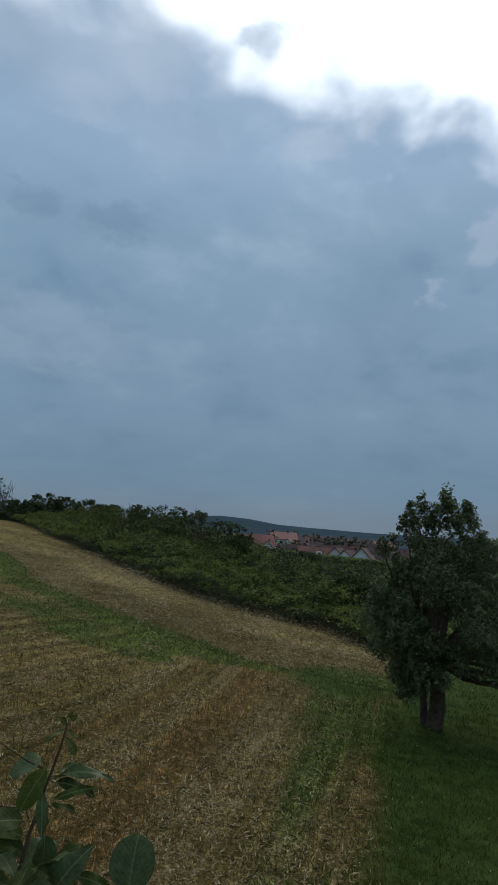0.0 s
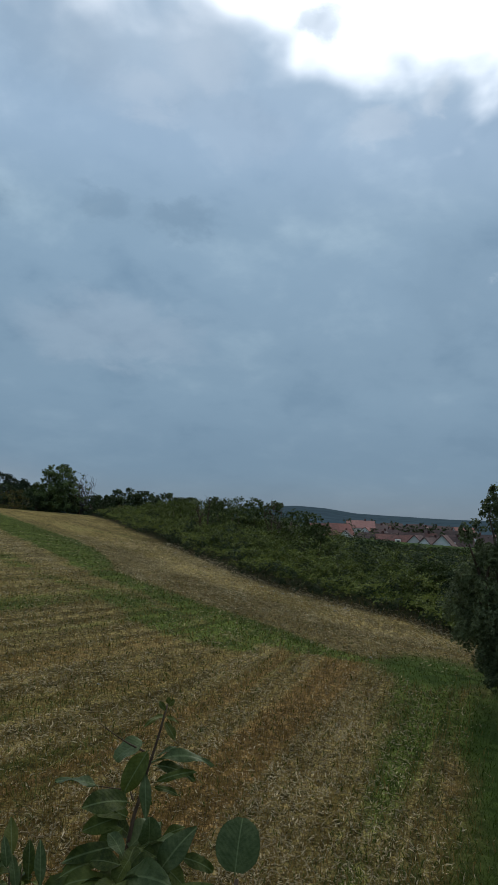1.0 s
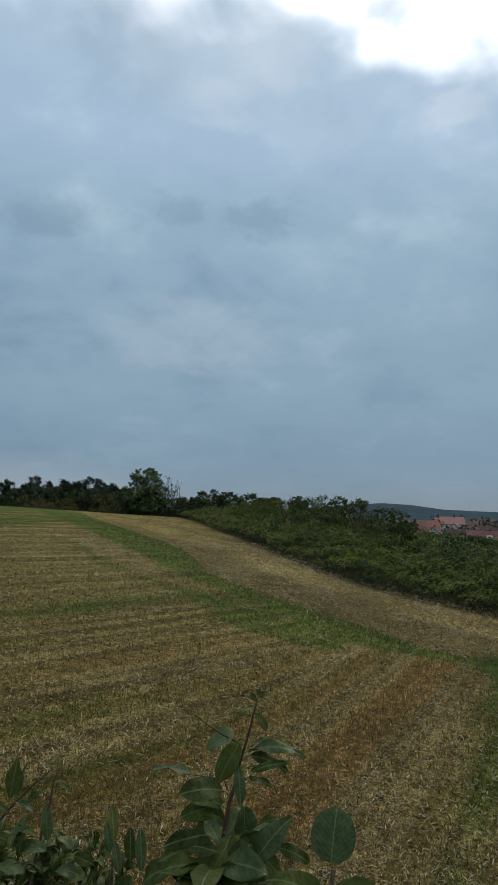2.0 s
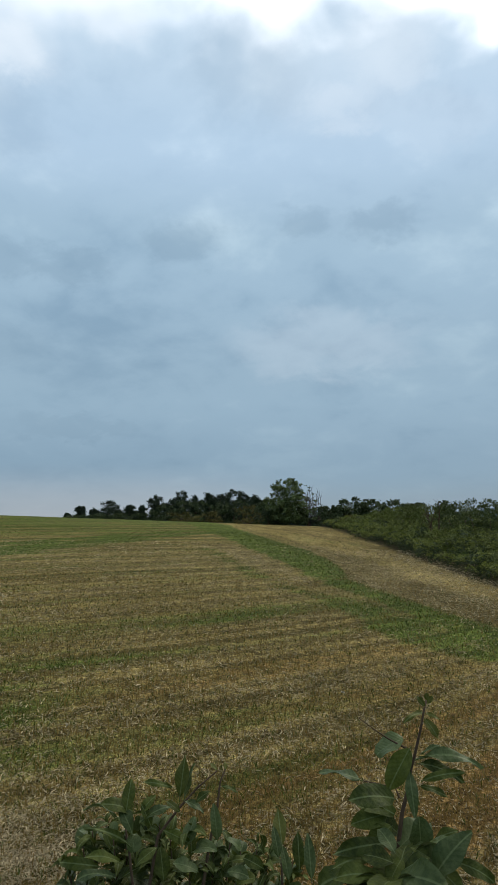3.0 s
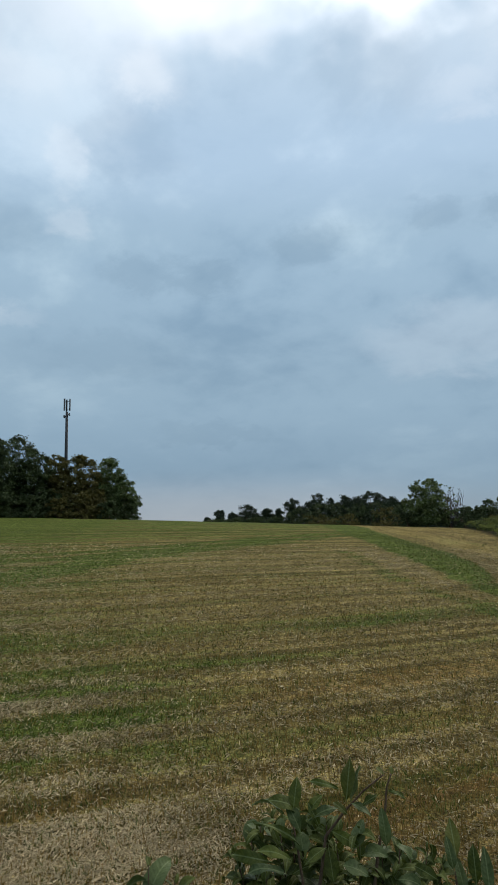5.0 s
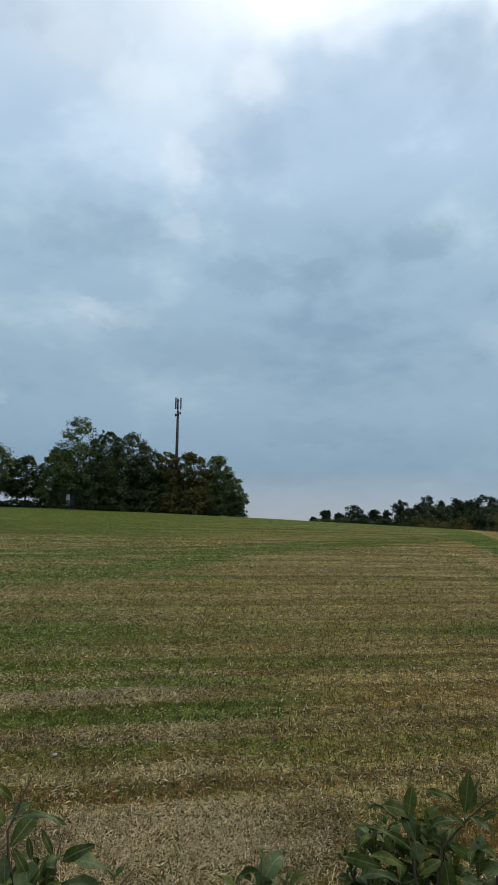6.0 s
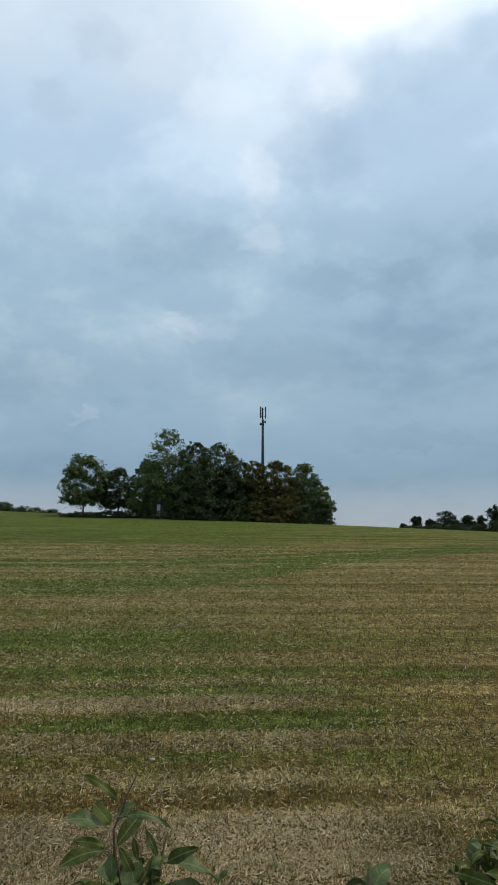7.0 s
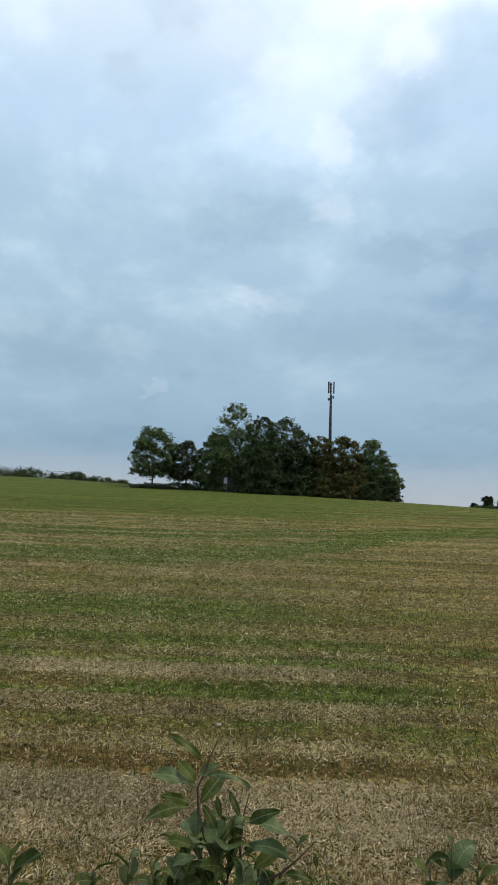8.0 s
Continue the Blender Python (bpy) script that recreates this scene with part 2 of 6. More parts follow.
def ground_material():
    """Stubble, straw, weeds and grass by the field's own attributes, broken up by noise at several sizes."""
    m, nt, p = material("field_ground")
    pos = n_place(nt)
    speck = n_noise(nt, pos, 2.6, 9.0, 0.82)
    speck2 = n_noise(nt, pos, 3.7, 8.0, 0.80, (1.0, 1.0, 1.0, 1.0))
    patch = n_noise(nt, pos, 0.4, 5.0, 0.6)
    lay = nt.nodes.new("ShaderNodeCombineXYZ")
    nt.links.new(n_math(nt, "MULTIPLY", n_attr(nt, "along"), 0.16), lay.inputs[0])
    nt.links.new(n_math(nt, "MULTIPLY", n_attr(nt, "across"), 1.7), lay.inputs[1])
    streak = n_noise(nt, lay.outputs[0], 1.0, 5.0, 0.6)
    lay2 = nt.nodes.new("ShaderNodeCombineXYZ")
    nt.links.new(n_math(nt, "MULTIPLY", n_attr(nt, "along"), 0.035), lay2.inputs[0])
    nt.links.new(n_math(nt, "MULTIPLY", n_attr(nt, "across"), 1.1), lay2.inputs[1])
    drill = n_noise(nt, lay2.outputs[0], 1.0, 3.0, 0.6)
    swing = n_math(nt, "MULTIPLY", n_math(nt, "SUBTRACT", drill, 0.5), 0.34)

    def amount(noise, name, start, gain, width):
        edge = n_math(nt, "SUBTRACT", start, n_math(nt, "MULTIPLY", n_attr(nt, name), gain))
        return n_math(nt, "DIVIDE", n_math(nt, "SUBTRACT", noise, edge), width, True)

    soil = n_mix(nt, n_range(nt, speck, 0.38, 0.62), (0.038, 0.029, 0.009), (0.138, 0.103, 0.032))
    stub = n_mix(nt, n_range(nt, streak, 0.35, 0.65), (0.100, 0.076, 0.023), (0.250, 0.190, 0.074))
    base = n_mix(nt, n_range(nt, speck2, 0.40, 0.58), soil, stub)
    rust = n_mix(nt, n_range(nt, speck2, 0.38, 0.62), (0.060, 0.036, 0.012), (0.180, 0.108, 0.038))
    straw = n_mix(nt, n_range(nt, speck2, 0.36, 0.64), (0.172, 0.132, 0.060), (0.50, 0.412, 0.245))
    green = n_mix(nt, n_range(nt, speck, 0.36, 0.64), (0.030, 0.048, 0.007), (0.090, 0.112, 0.022))
    col = n_mix(nt, n_math(nt, "MULTIPLY", amount(speck2, "rust", 0.70, 0.42, 0.16), 0.88), base, rust)
    col = n_mix(nt, amount(n_math(nt, "ADD", speck, swing), "straw", 0.75, 0.36, 0.09), col, straw)
    mixed = n_math(nt, "SUBTRACT", n_math(nt, "ADD", n_math(nt, "MULTIPLY", speck2, 0.45), n_math(nt, "MULTIPLY", streak, 0.55)), n_math(nt, "MULTIPLY", swing, 0.6))
    col = n_mix(nt, n_math(nt, "MULTIPLY", amount(mixed, "green", 0.66, 0.52, 0.17), 0.92), col, green)
    lawn = n_mix(nt, n_range(nt, patch, 0.3, 0.7), (0.016, 0.034, 0.006), (0.042, 0.064, 0.013))
    lawn = n_mix(nt, n_range(nt, speck, 0.40, 0.62), lawn, (0.064, 0.094, 0.020))
    col = n_mix(nt, n_attr(nt, "grass"), col, lawn)
    lay3 = nt.nodes.new("ShaderNodeCombineXYZ")
    nt.links.new(n_math(nt, "MULTIPLY", n_attr(nt, "along"), 0.02), lay3.inputs[0])
    nt.links.new(n_math(nt, "MULTIPLY", n_attr(nt, "across"), 1.9), lay3.inputs[1])
    lines = n_noise(nt, lay3.outputs[0], 1.0, 2.5, 0.6)
    tone = n_range(nt, lines, 0.34, 0.66, 0.70, 1.26)
    hsv = nt.nodes.new("ShaderNodeHueSaturation")
    # crumbs, chaff and shadowed gaps a few centimetres across
    crumb = n_range(nt, n_noise(nt, pos, 26.0, 3.0, 0.7), 0.34, 0.66, 0.38, 1.70)
    tuft = n_range(nt, n_noise(nt, pos, 8.5, 3.0, 0.7), 0.34, 0.66, 0.60, 1.46)
    tone = n_math(nt, "MULTIPLY", n_math(nt, "MULTIPLY", crumb, tuft), tone)
    nt.links.new(tone, hsv.inputs["Value"])
    nt.links.new(col, hsv.inputs["Color"])
    col = n_mix(nt, n_math(nt, "SUBTRACT", 1.0, n_attr(nt, "grass"), True), col, hsv.outputs[0])
    # dark soil that also carries the painted shade under copse and thicket
    shade_humus = n_mix(nt, n_range(nt, speck, 0.4, 0.6), (0.014, 0.012, 0.007), (0.045, 0.036, 0.018))
    col = n_mix(nt, n_attr(nt, "shade_litter"), col, shade_humus)
    # forest of the far hills, the haze before it mixed into its bluish colour
    hazed_wood = n_mix(nt, n_range(nt, n_noise(nt, pos, 0.02, 6.0, 0.6), 0.35, 0.65), (0.022, 0.043, 0.056), (0.038, 0.063, 0.078))
    col = n_mix(nt, n_attr(nt, "hazed_woods"), col, hazed_wood)
    nt.links.new(col, p.inputs["Base Color"])
    p.inputs["Roughness"].default_value = 0.95
    p.inputs["Specular IOR Level"].default_value = 0.03
    bn = nt.nodes.new("ShaderNodeBump")
    bn.inputs["Strength"].default_value = 0.9
    bn.inputs["Distance"].default_value = 0.06
    nt.links.new(n_math(nt, "ADD", speck, n_math(nt, "MULTIPLY", streak, 0.6)), bn.inputs["Height"])
    nt.links.new(bn.outputs[0], p.inputs["Normal"])
    return m


GROUND = ground_material()
BARK = plain_material("bark", (0.045, 0.027, 0.015), (0.135, 0.088, 0.054), 14.0, 0.9, 0.8)
TWIG = plain_material("twig_bark", (0.042, 0.024, 0.012), (0.095, 0.058, 0.030), 60.0, 0.92, 0.3)
DEADWOOD = plain_material("dead_wood", (0.05, 0.043, 0.036), (0.115, 0.102, 0.088), 20.0, 0.9, 0.4)
APPLE_LEAF = leaf_material("apple_leaf", (0.028, 0.041, 0.014), (0.235, 0.260, 0.118), 0.45, 0.2)
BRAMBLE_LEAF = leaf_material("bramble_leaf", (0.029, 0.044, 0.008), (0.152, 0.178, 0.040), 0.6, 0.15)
CANE_LEAF = leaf_material("cane_leaf", (0.075, 0.098, 0.015), (0.250, 0.280, 0.066), 0.55, 0.3)
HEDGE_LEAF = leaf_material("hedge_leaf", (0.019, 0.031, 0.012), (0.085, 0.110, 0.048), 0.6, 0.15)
THORN_LEAF = leaf_material("thorn_leaf", (0.030, 0.045, 0.013), (0.095, 0.120, 0.034), 0.6, 0.25)
BROAD_LEAF = leaf_material("broad_leaf", (0.022, 0.040, 0.012), (0.200, 0.250, 0.090), 0.5, 0.16)
DARK_LEAF = leaf_material("dark_leaf", (0.018, 0.030, 0.010), (0.112, 0.142, 0.056), 0.5, 0.12)
TAWNY_LEAF = leaf_material("tawny_leaf", (0.036, 0.036, 0.010), (0.215, 0.185, 0.058), 0.6, 0.15)
PINE_LEAF = leaf_material("pine_needle", (0.020, 0.031, 0.017), (0.072, 0.094, 0.050), 0.7, 0.1)
SHOOT_LEAF = leaf_material("shoot_leaf", (0.022, 0.033, 0.005), (0.100, 0.118, 0.021), 0.6, 0.2, True)
SHOOT_PALE = leaf_material("shoot_leaf_pale", (0.036, 0.054, 0.014), (0.114, 0.142, 0.052), 0.36, 0.2, True)
SHOOT_TIP = leaf_material("shoot_tip", (0.046, 0.056, 0.008), (0.110, 0.112, 0.020), 0.5, 0.25, True)
GRASS_BLADE = leaf_material("grass_blade", (0.030, 0.050, 0.006), (0.086, 0.112, 0.018), 0.6, 0.3)
STRAW = leaf_material("straw", (0.14, 0.10, 0.042), (0.76, 0.63, 0.40), 0.7, 0.1)
STUBBLE = leaf_material("stubble", (0.12, 0.072, 0.018), (0.38, 0.240, 0.070), 0.65, 0.15)
STEEL = plain_material("painted_steel", (0.020, 0.022, 0.026), (0.042, 0.045, 0.050), 3.0, 0.8)
PANEL = plain_material("antenna_plastic", (0.06, 0.063, 0.068), (0.11, 0.114, 0.12), 3.0, 0.5)
TILE = plain_material("clay_roof_tiles", (0.055, 0.026, 0.022), (0.195, 0.082, 0.060), 1.4, 0.85, 0.3, 0.0, 0.9)
TILE_BROWN = plain_material("brown_roof_tiles", (0.040, 0.024, 0.022), (0.105, 0.058, 0.050), 1.4, 0.85, 0.3, 0.0, 0.6)
TILE_RED = plain_material("red_roof_tiles", (0.13, 0.048, 0.036), (0.26, 0.098, 0.072), 1.4, 0.8, 0.3, 0.0, 0.5)
TILE_NEW = plain_material("new_clay_roof_tiles", (0.20, 0.085, 0.070), (0.29, 0.13, 0.108), 1.4, 0.8, 0.3)
RENDERED = plain_material("house_render", (0.66, 0.64, 0.60), (0.82, 0.80, 0.76), 0.6, 0.9, 0.0, 0.0, 0.3)
GLASS = plain_material("window_glass", (0.03, 0.035, 0.04), (0.06, 0.065, 0.07), 0.5, 0.12)
PAINT = plain_material("white_paint", (0.50, 0.52, 0.52), (0.72, 0.72, 0.70), 2.0, 0.7)
DARK_DOOR = plain_material("dark_boards", (0.03, 0.03, 0.028), (0.07, 0.065, 0.06), 6.0, 0.8)
STONE = plain_material("field_stone", (0.18, 0.165, 0.14), (0.36, 0.34, 0.30), 3.0, 0.9, 0.4)

# ---- lie of the land ----
def vnoise(x, y, seed=0):
    """Smooth value noise on arrays, 0 to 1."""
    x, y = np.asarray(x, float), np.asarray(y, float)
    xi, yi = np.floor(x).astype(np.int64), np.floor(y).astype(np.int64)
    fx, fy = x - xi, y - yi
    fx, fy = fx * fx * (3 - 2 * fx), fy * fy * (3 - 2 * fy)

    def h(a, b):
        n = (a * 374761393 + b * 668265263 + seed * 974634777) & 0x7FFFFFFF
        n = ((n ^ (n >> 13)) * 1274126177) & 0x7FFFFFFF
        n = (n ^ (n >> 16)) & 0xFFFFF
        return n / 0xFFFFF

    return (h(xi, yi) * (1 - fx) * (1 - fy) + h(xi + 1, yi) * fx * (1 - fy)
            + h(xi, yi + 1) * (1 - fx) * fy + h(xi + 1, yi + 1) * fx * fy)


def fnoise(x, y, seed=0, octaves=4):
    total, amp, norm = 0.0, 1.0, 0.0
    for k in range(octaves):
        total = total + amp * vnoise(np.asarray(x) * 2**k, np.asarray(y) * 2**k, seed + k)
        norm += amp
        amp *= 0.5
    return total / norm


def smooth(a, b, v):
    u = np.clip((np.asarray(v, float) - a) / (b - a), 0, 1)
    return u * u * (3 - 2 * u)


def ground(x, y):
    """Height of the ground: a tilted field with a crest, a valley with the village behind, far hills, and the bank with the viewpoint."""
    x, y = np.asarray(x, float), np.asarray(y, float)
    r = np.hypot(x, y)
    bearing = np.degrees(np.arctan2(-x, y))
    field = -0.062 * x + 0.0305 * y
    q = -0.4 * x + 0.917 * y
    field = field - 9.0 * smooth(66, 186, q)
    ridge = np.interp(bearing, [-60, -40, -10.5, -5.3, -2.4, 0.1, 2.5, 6, 15, 40], [0.2, 0.7, 0.80, 0.92, 1.02, 1.38, 1.47, 1.2, 0.3, 0.0])
    far = -3.0 + smooth(330, 900, r) * -4.0 + (2300 * np.tan(np.radians(ridge)) + 10.5) * smooth(1000, 2300, r) * (ridge > 0.01)
    far = far + 5.0 * (fnoise(x / 260, y / 260, 5) - 0.5) * smooth(900, 1600, r)
    z = field + (far - field) * smooth(130, 250, r)
    z = z + 0.10 * (fnoise(x / 5, y / 5, 3, 2) - 0.5) * smooth(5, 9, r) * (1 - smooth(200, 300, r))
    bank = np.hypot(x + 0.25, y + 0.5)
    return z + 2.0 * (1 - smooth(1.3, 5.6, bank)) * (1 - 0.15 * smooth(0, 2, bank))


def at(bearing, distance):
    return -distance * math.sin(radians(bearing)), distance * math.cos(radians(bearing))


def along_rows(x, y):
    """s along the drilled rows, w across them; towards the orchard grass the rows bend uphill."""
    s, v = 0.5 * x + 0.866 * y, -0.866 * x + 0.5 * y
    u = (np.asarray(x, float) + 4) / 3
    c = np.clip(u, 0, 1)
    return s, v - 3.75 * (c**3 - c**4 / 2 + np.maximum(u - 1, 0))


STRIP = [(-45, 75), (-28, 53), (-14.2, 35.9), (-12.1, 32.5), (-10.6, 29.6), (-8.0, 26.2), (-5.6, 23.3), (-4.2, 21.8), (-2.6, 20.0), (-1.3, 18.7), (-0.2, 17.9), (1.5, 17.2), (3.6, 16.4)]
STRIP_HALF = [1.6, 1.5, 1.4, 1.25, 0.75, 0.6, 0.55, 0.6, 0.85, 0.95, 0.5, 0.1, 0.05]
TRACK = [(-20.5, 36.6), (-12.7, 26.9), (-8.2, 22.9), (-6.0, 21.2), (-4.6, 19.5), (-3.2, 17.9), (-2.0, 17.0)]
TRACK_HALF = [0.4, 0.45, 0.5, 0.8, 1.1, 1.0, 0.5]
CREST_TRACK = [(-36, 4), (-30.2, 16), (-28.9, 25.7), (-28.7, 34), (-28.4, 42), (-27.4, 51)]
HEDGE = [(-26, 72), (-20.1, 62.4), (-15.6, 53.4), (-10.6, 44.3), (-7.1, 37.6), (-3.8, 31.0), (-1.2, 27.6), (0.6, 26.0), (2.7, 24.2), (4.1, 21.5), (9.0, 23.0)]


COPSE_LINE = [(-90.0, 35.6), (-81.8, 45.5), (-73.5, 58.5), (-68.5, 64.0)]


def off_line(x, y, line, values=None):
    """Distance from a line of points, plus left of it, and the value there."""
    best, side, val = np.full(np.shape(x), 1e9), np.zeros(np.shape(x)), np.zeros(np.shape(x))
    for i in range(len(line) - 1):
        (ax, ay), (bx, by) = line[i], line[i + 1]
        dx, dy = bx - ax, by - ay
        u = np.clip(((x - ax) * dx + (y - ay) * dy) / (dx * dx + dy * dy), 0, 1)
        d = np.hypot(x - ax - u * dx, y - ay - u * dy)
        cross = dx * (y - ay) - dy * (x - ax)
        near = d < best
        best = np.where(near, d, best)
        side = np.where(near, np.sign(cross), side)
        if values:
            val = np.where(near, values[i] + u * (values[i + 1] - values[i]), val)
    return best * side, val


def cover(x, y):
    """What grows or lies where: green weeds, pale straw, rusty stubble, mown grass, far wooded hills with haze in their
    colour, painted foot shade (0 to 1 each).
    """
    x, y = np.asarray(x, float), np.asarray(y, float)
    r = np.hypot(x, y)
    s, w = along_rows(x, y)
    w = w + 0.55 * (fnoise(s / 6, w / 6, 11, 2) - 0.5) + 0.10 * (fnoise(s / 1.5, w / 1.5, 12, 2) - 0.5)
    patch = fnoise(s / 3.2, w / 1.3, 21, 3)
    # bands near the bank and up the hill: place across the rows, weeds, straw, rusty stubble
    near_bands = np.array([(5.8, 45, 35, 20), (6.7, 30, 50, 20), (7.2, 8, 78, 15), (8.2, 8, 78, 15), (8.4, 22, 16, 55), (8.8, 22, 16, 55), (9.0, 12, 55, 20), (9.35, 15, 45, 20), (9.5, 46, 26, 12), (9.9, 46, 26, 12),
                           (10.05, 8, 70, 15), (10.65, 8, 70, 15), (10.85, 64, 22, 8), (11.55, 64, 22, 8), (11.75, 12, 75, 10), (12.45, 12, 75, 10), (12.6, 46, 26, 12), (13.05, 46, 26, 12), (13.3, 18, 50, 18), (16.5, 20, 48, 18)]) / (1, 100, 100, 100)
    side_bands = np.array([(-2.6, 75, 10, 25), (-1.8, 45, 25, 60), (-0.4, 55, 42, 15), (0.8, 42, 42, 25), (1.6, 22, 50, 35), (1.9, 6, 66, 40), (3.1, 6, 62, 45), (3.5, 8, 20, 95), (5.0, 8, 20, 95), (5.4, 6, 55, 45), (6.4, 6, 52, 45), (6.8, 30, 10, 75), (7.6, 30, 8, 75),
                           (7.9, 8, 56, 30), (8.9, 8, 54, 30), (9.1, 26, 12, 50), (9.8, 26, 12, 50), (10.1, 8, 52, 35), (11.2, 8, 50, 40), (11.4, 22, 12, 62), (12.2, 22, 14, 55), (12.4, 10, 44, 35)]) / (1, 100, 100, 100)
    hill_bands = np.array([(13.5, 14, 46, 22), (13.8, 38, 26, 20), (14.4, 38, 26, 20), (14.7, 12, 46, 22), (15.9, 14, 46, 25), (16.6, 38, 30, 18), (17.7, 38, 30, 18), (18.6, 16, 46, 22), (25.2, 18, 46, 20), (26.2, 22, 38, 18), (27.2, 22, 38, 18), (28.0, 12, 46, 22),
                           (34, 14, 46, 20), (41, 16, 42, 18), (47, 20, 40, 14), (50, 44, 30, 5), (56, 48, 28, 5), (70, 66, 20, 0)]) / (1, 100, 100, 100)
    side = smooth(1.6, 4.4, s + 0.6 * (fnoise(s / 2, w / 2, 13, 2) - 0.5))
    up = smooth(12.6, 13.4, w)
    green, straw, rust = [(np.interp(w, near_bands[:, 0], near_bands[:, k]) * (1 - side) + np.interp(w, side_bands[:, 0], side_bands[:, k]) * side) * (1 - up)
                          + np.interp(w, hill_bands[:, 0], hill_bands[:, k]) * up for k in (1, 2, 3)]
    left = smooth(5, -1, s)
    # one green sweep that climbs the hill across the rows
    sweep = np.interp(s, [-4, 0, 9, 20, 30], [26.5, 28.0, 38.0, 44.0, 47.0])
    green = 0.50 * smooth(2.9, 1.2, np.abs(w - sweep)) * smooth(26, 18, s) + 0.10 * smooth(16, 4, s) * smooth(25, 30, w) + 0.13 * smooth(9, 3, s) * smooth(6.5, 9, w) + green * ((1 - up) * np.clip(-0.35 + 2.5 * patch, 0.05, 1.3) + up * (0.5 + 0.9 * patch)) + 0.16 * left * smooth(12.5, 14, w) * smooth(24, 17, w)
    straw = straw * (1 - 0.44 * side) * (1 - 0.08 * up) * (0.62 + 0.76 * fnoise(s / 3.0, w / 0.8, 31, 3))
    thin = (0.7 * np.sin(w * 2.1 + 2 * fnoise(s / 20, w / 6, 8)) + 0.7 * np.sin(w * 5.3 + 3 * fnoise(s / 30, w / 9, 9))) * smooth(17.5, 22, w)
    green = green + 0.14 * thin * smooth(24, 40, w) + 0.10 * thin
    straw = straw - 0.14 * thin
    # headland between the weed strip and the thicket
    d, half = off_line(x, y, STRIP, STRIP_HALF)
    beyond = smooth(-0.3, 0.5, d)
    headland = beyond * smooth(2.2, 0.2, y * 0 + np.maximum(0, 15.5 - y))
    wob = 0.7 * (fnoise(x / 2.5, y / 2.5, 41, 3) - 0.5)
    strip = smooth(0.40, -0.30, np.abs(d + wob) - half)
    # a second, fainter wheel track on the near side of the strip, with pale straw between the two
    td, thalf = off_line(x, y, TRACK, TRACK_HALF)
    track = smooth(0.45, -0.35, np.abs(td + wob) - thalf)
    between = smooth(0.2, 0.8, td) * smooth(-0.4, -1.0, d + half) * smooth(24.0, 28.0, y) * smooth(41, 36, y)
    strip = np.maximum(strip * (0.60 + 0.38 * smooth(28.0, 31.5, y)), track * (0.20 + 0.18 * smooth(22.5, 20.5, y))) * (0.55 + 0.9 * patch)
    ruts = np.minimum(np.abs(off_line(x, y, CREST_TRACK)[0]), np.abs(off_line(x + 2.3, y, CREST_TRACK)[0]))
    rut = smooth(0.75, 0.25, ruts + 0.5 * wob)
    strip = np.maximum(strip, 0.75 * rut)
    green = green * (1 - headland) * (1 - 0.8 * between) + strip * 1.15 + (0.08 + 0.16 * smooth(34, 48, y)) * headland + 0.07 * (1 - headland)
    straw = (straw * (1 - headland) + headland * (0.43 + 0.05 * np.sin(d * 2.4 + wob * 3)) + 0.25 * between) * (1 - 0.8 * strip)
    rust = (rust * (1 - headland) + 0.38 * headland) * (1 - strip)
    # grass: the bank, the orchard strip by the apple tree, the thicket's foot and all beyond the field
    edge = 1.9 + 1.4 * (fnoise(x / 2, y / 2, 51, 3) - 0.5)
    bank = np.hypot(x + 0.25, y + 0.5) + 1.2 * (fnoise(x / 1.2, y / 1.2, 61, 3) - 0.5)
    verge = x - 1.56 - 0.26 * (y - 8.46) + (edge - 1.9) * 0.5
    grass = np.maximum(smooth(-0.35, 0.35, verge) * smooth(26, 22, y), smooth(6.5, 5.8, bank))
    grass = np.maximum(grass, 0.95 * smooth(1.5, 0.6, np.hypot((x - 2.7) / 1.5, (y - 16.9) / 1.3) + wob))
    hd, _ = off_line(x, y, HEDGE)
    hedge_side = smooth(0.2, 1.2, hd + wob) * (y > 14)
    grass = np.maximum(grass, hedge_side)
    q = -0.4 * x + 0.917 * y
    grass = np.maximum(grass, smooth(80, 96, q))
    behind = smooth(-4, -9, y + 0.08 * x)
    grass = np.maximum(grass, behind)
    hazed_woods = smooth(600, 1000, r)
    # shade painted with bare soil: below the copse, along the thicket's foot
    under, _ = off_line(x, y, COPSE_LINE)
    shade_litter = smooth(4.6, 3.2, np.abs(under + 2 * wob)) * 0.95
    shade_litter = np.maximum(shade_litter, smooth(-0.35, 0.25, hd + 0.6 * wob) * smooth(4.0, 2.5, hd) * (y > 17) * 0.9)
    return [np.clip(v, 0, 1) for v in (green, straw, rust, grass, hazed_woods, shade_litter)]


def mesh_object(name, verts, faces, mat, parent=None, flat=True, label=""):
    """One mesh object from arrays (faces all with the same number of corners)."""
    verts, faces = np.asarray(verts, np.float32), np.asarray(faces, np.int32)
    me = bpy.data.meshes.new(name)
    me.vertices.add(len(verts))
    me.vertices.foreach_set("co", verts.ravel())
    k = faces.shape[1]
    me.loops.add(faces.size)
    me.loops.foreach_set("vertex_index", faces.ravel())
    me.polygons.add(len(faces))
    me.polygons.foreach_set("loop_start", np.arange(0, faces.size, k, dtype=np.int32))
    me.update(calc_edges=True)
    me.polygons.foreach_set("use_smooth", np.full(len(faces), not flat))
    me.materials.append(mat)
    ob = new(name, me)
    if parent:
        ob.parent = parent
    if label:
        ob["label"] = label
    return ob


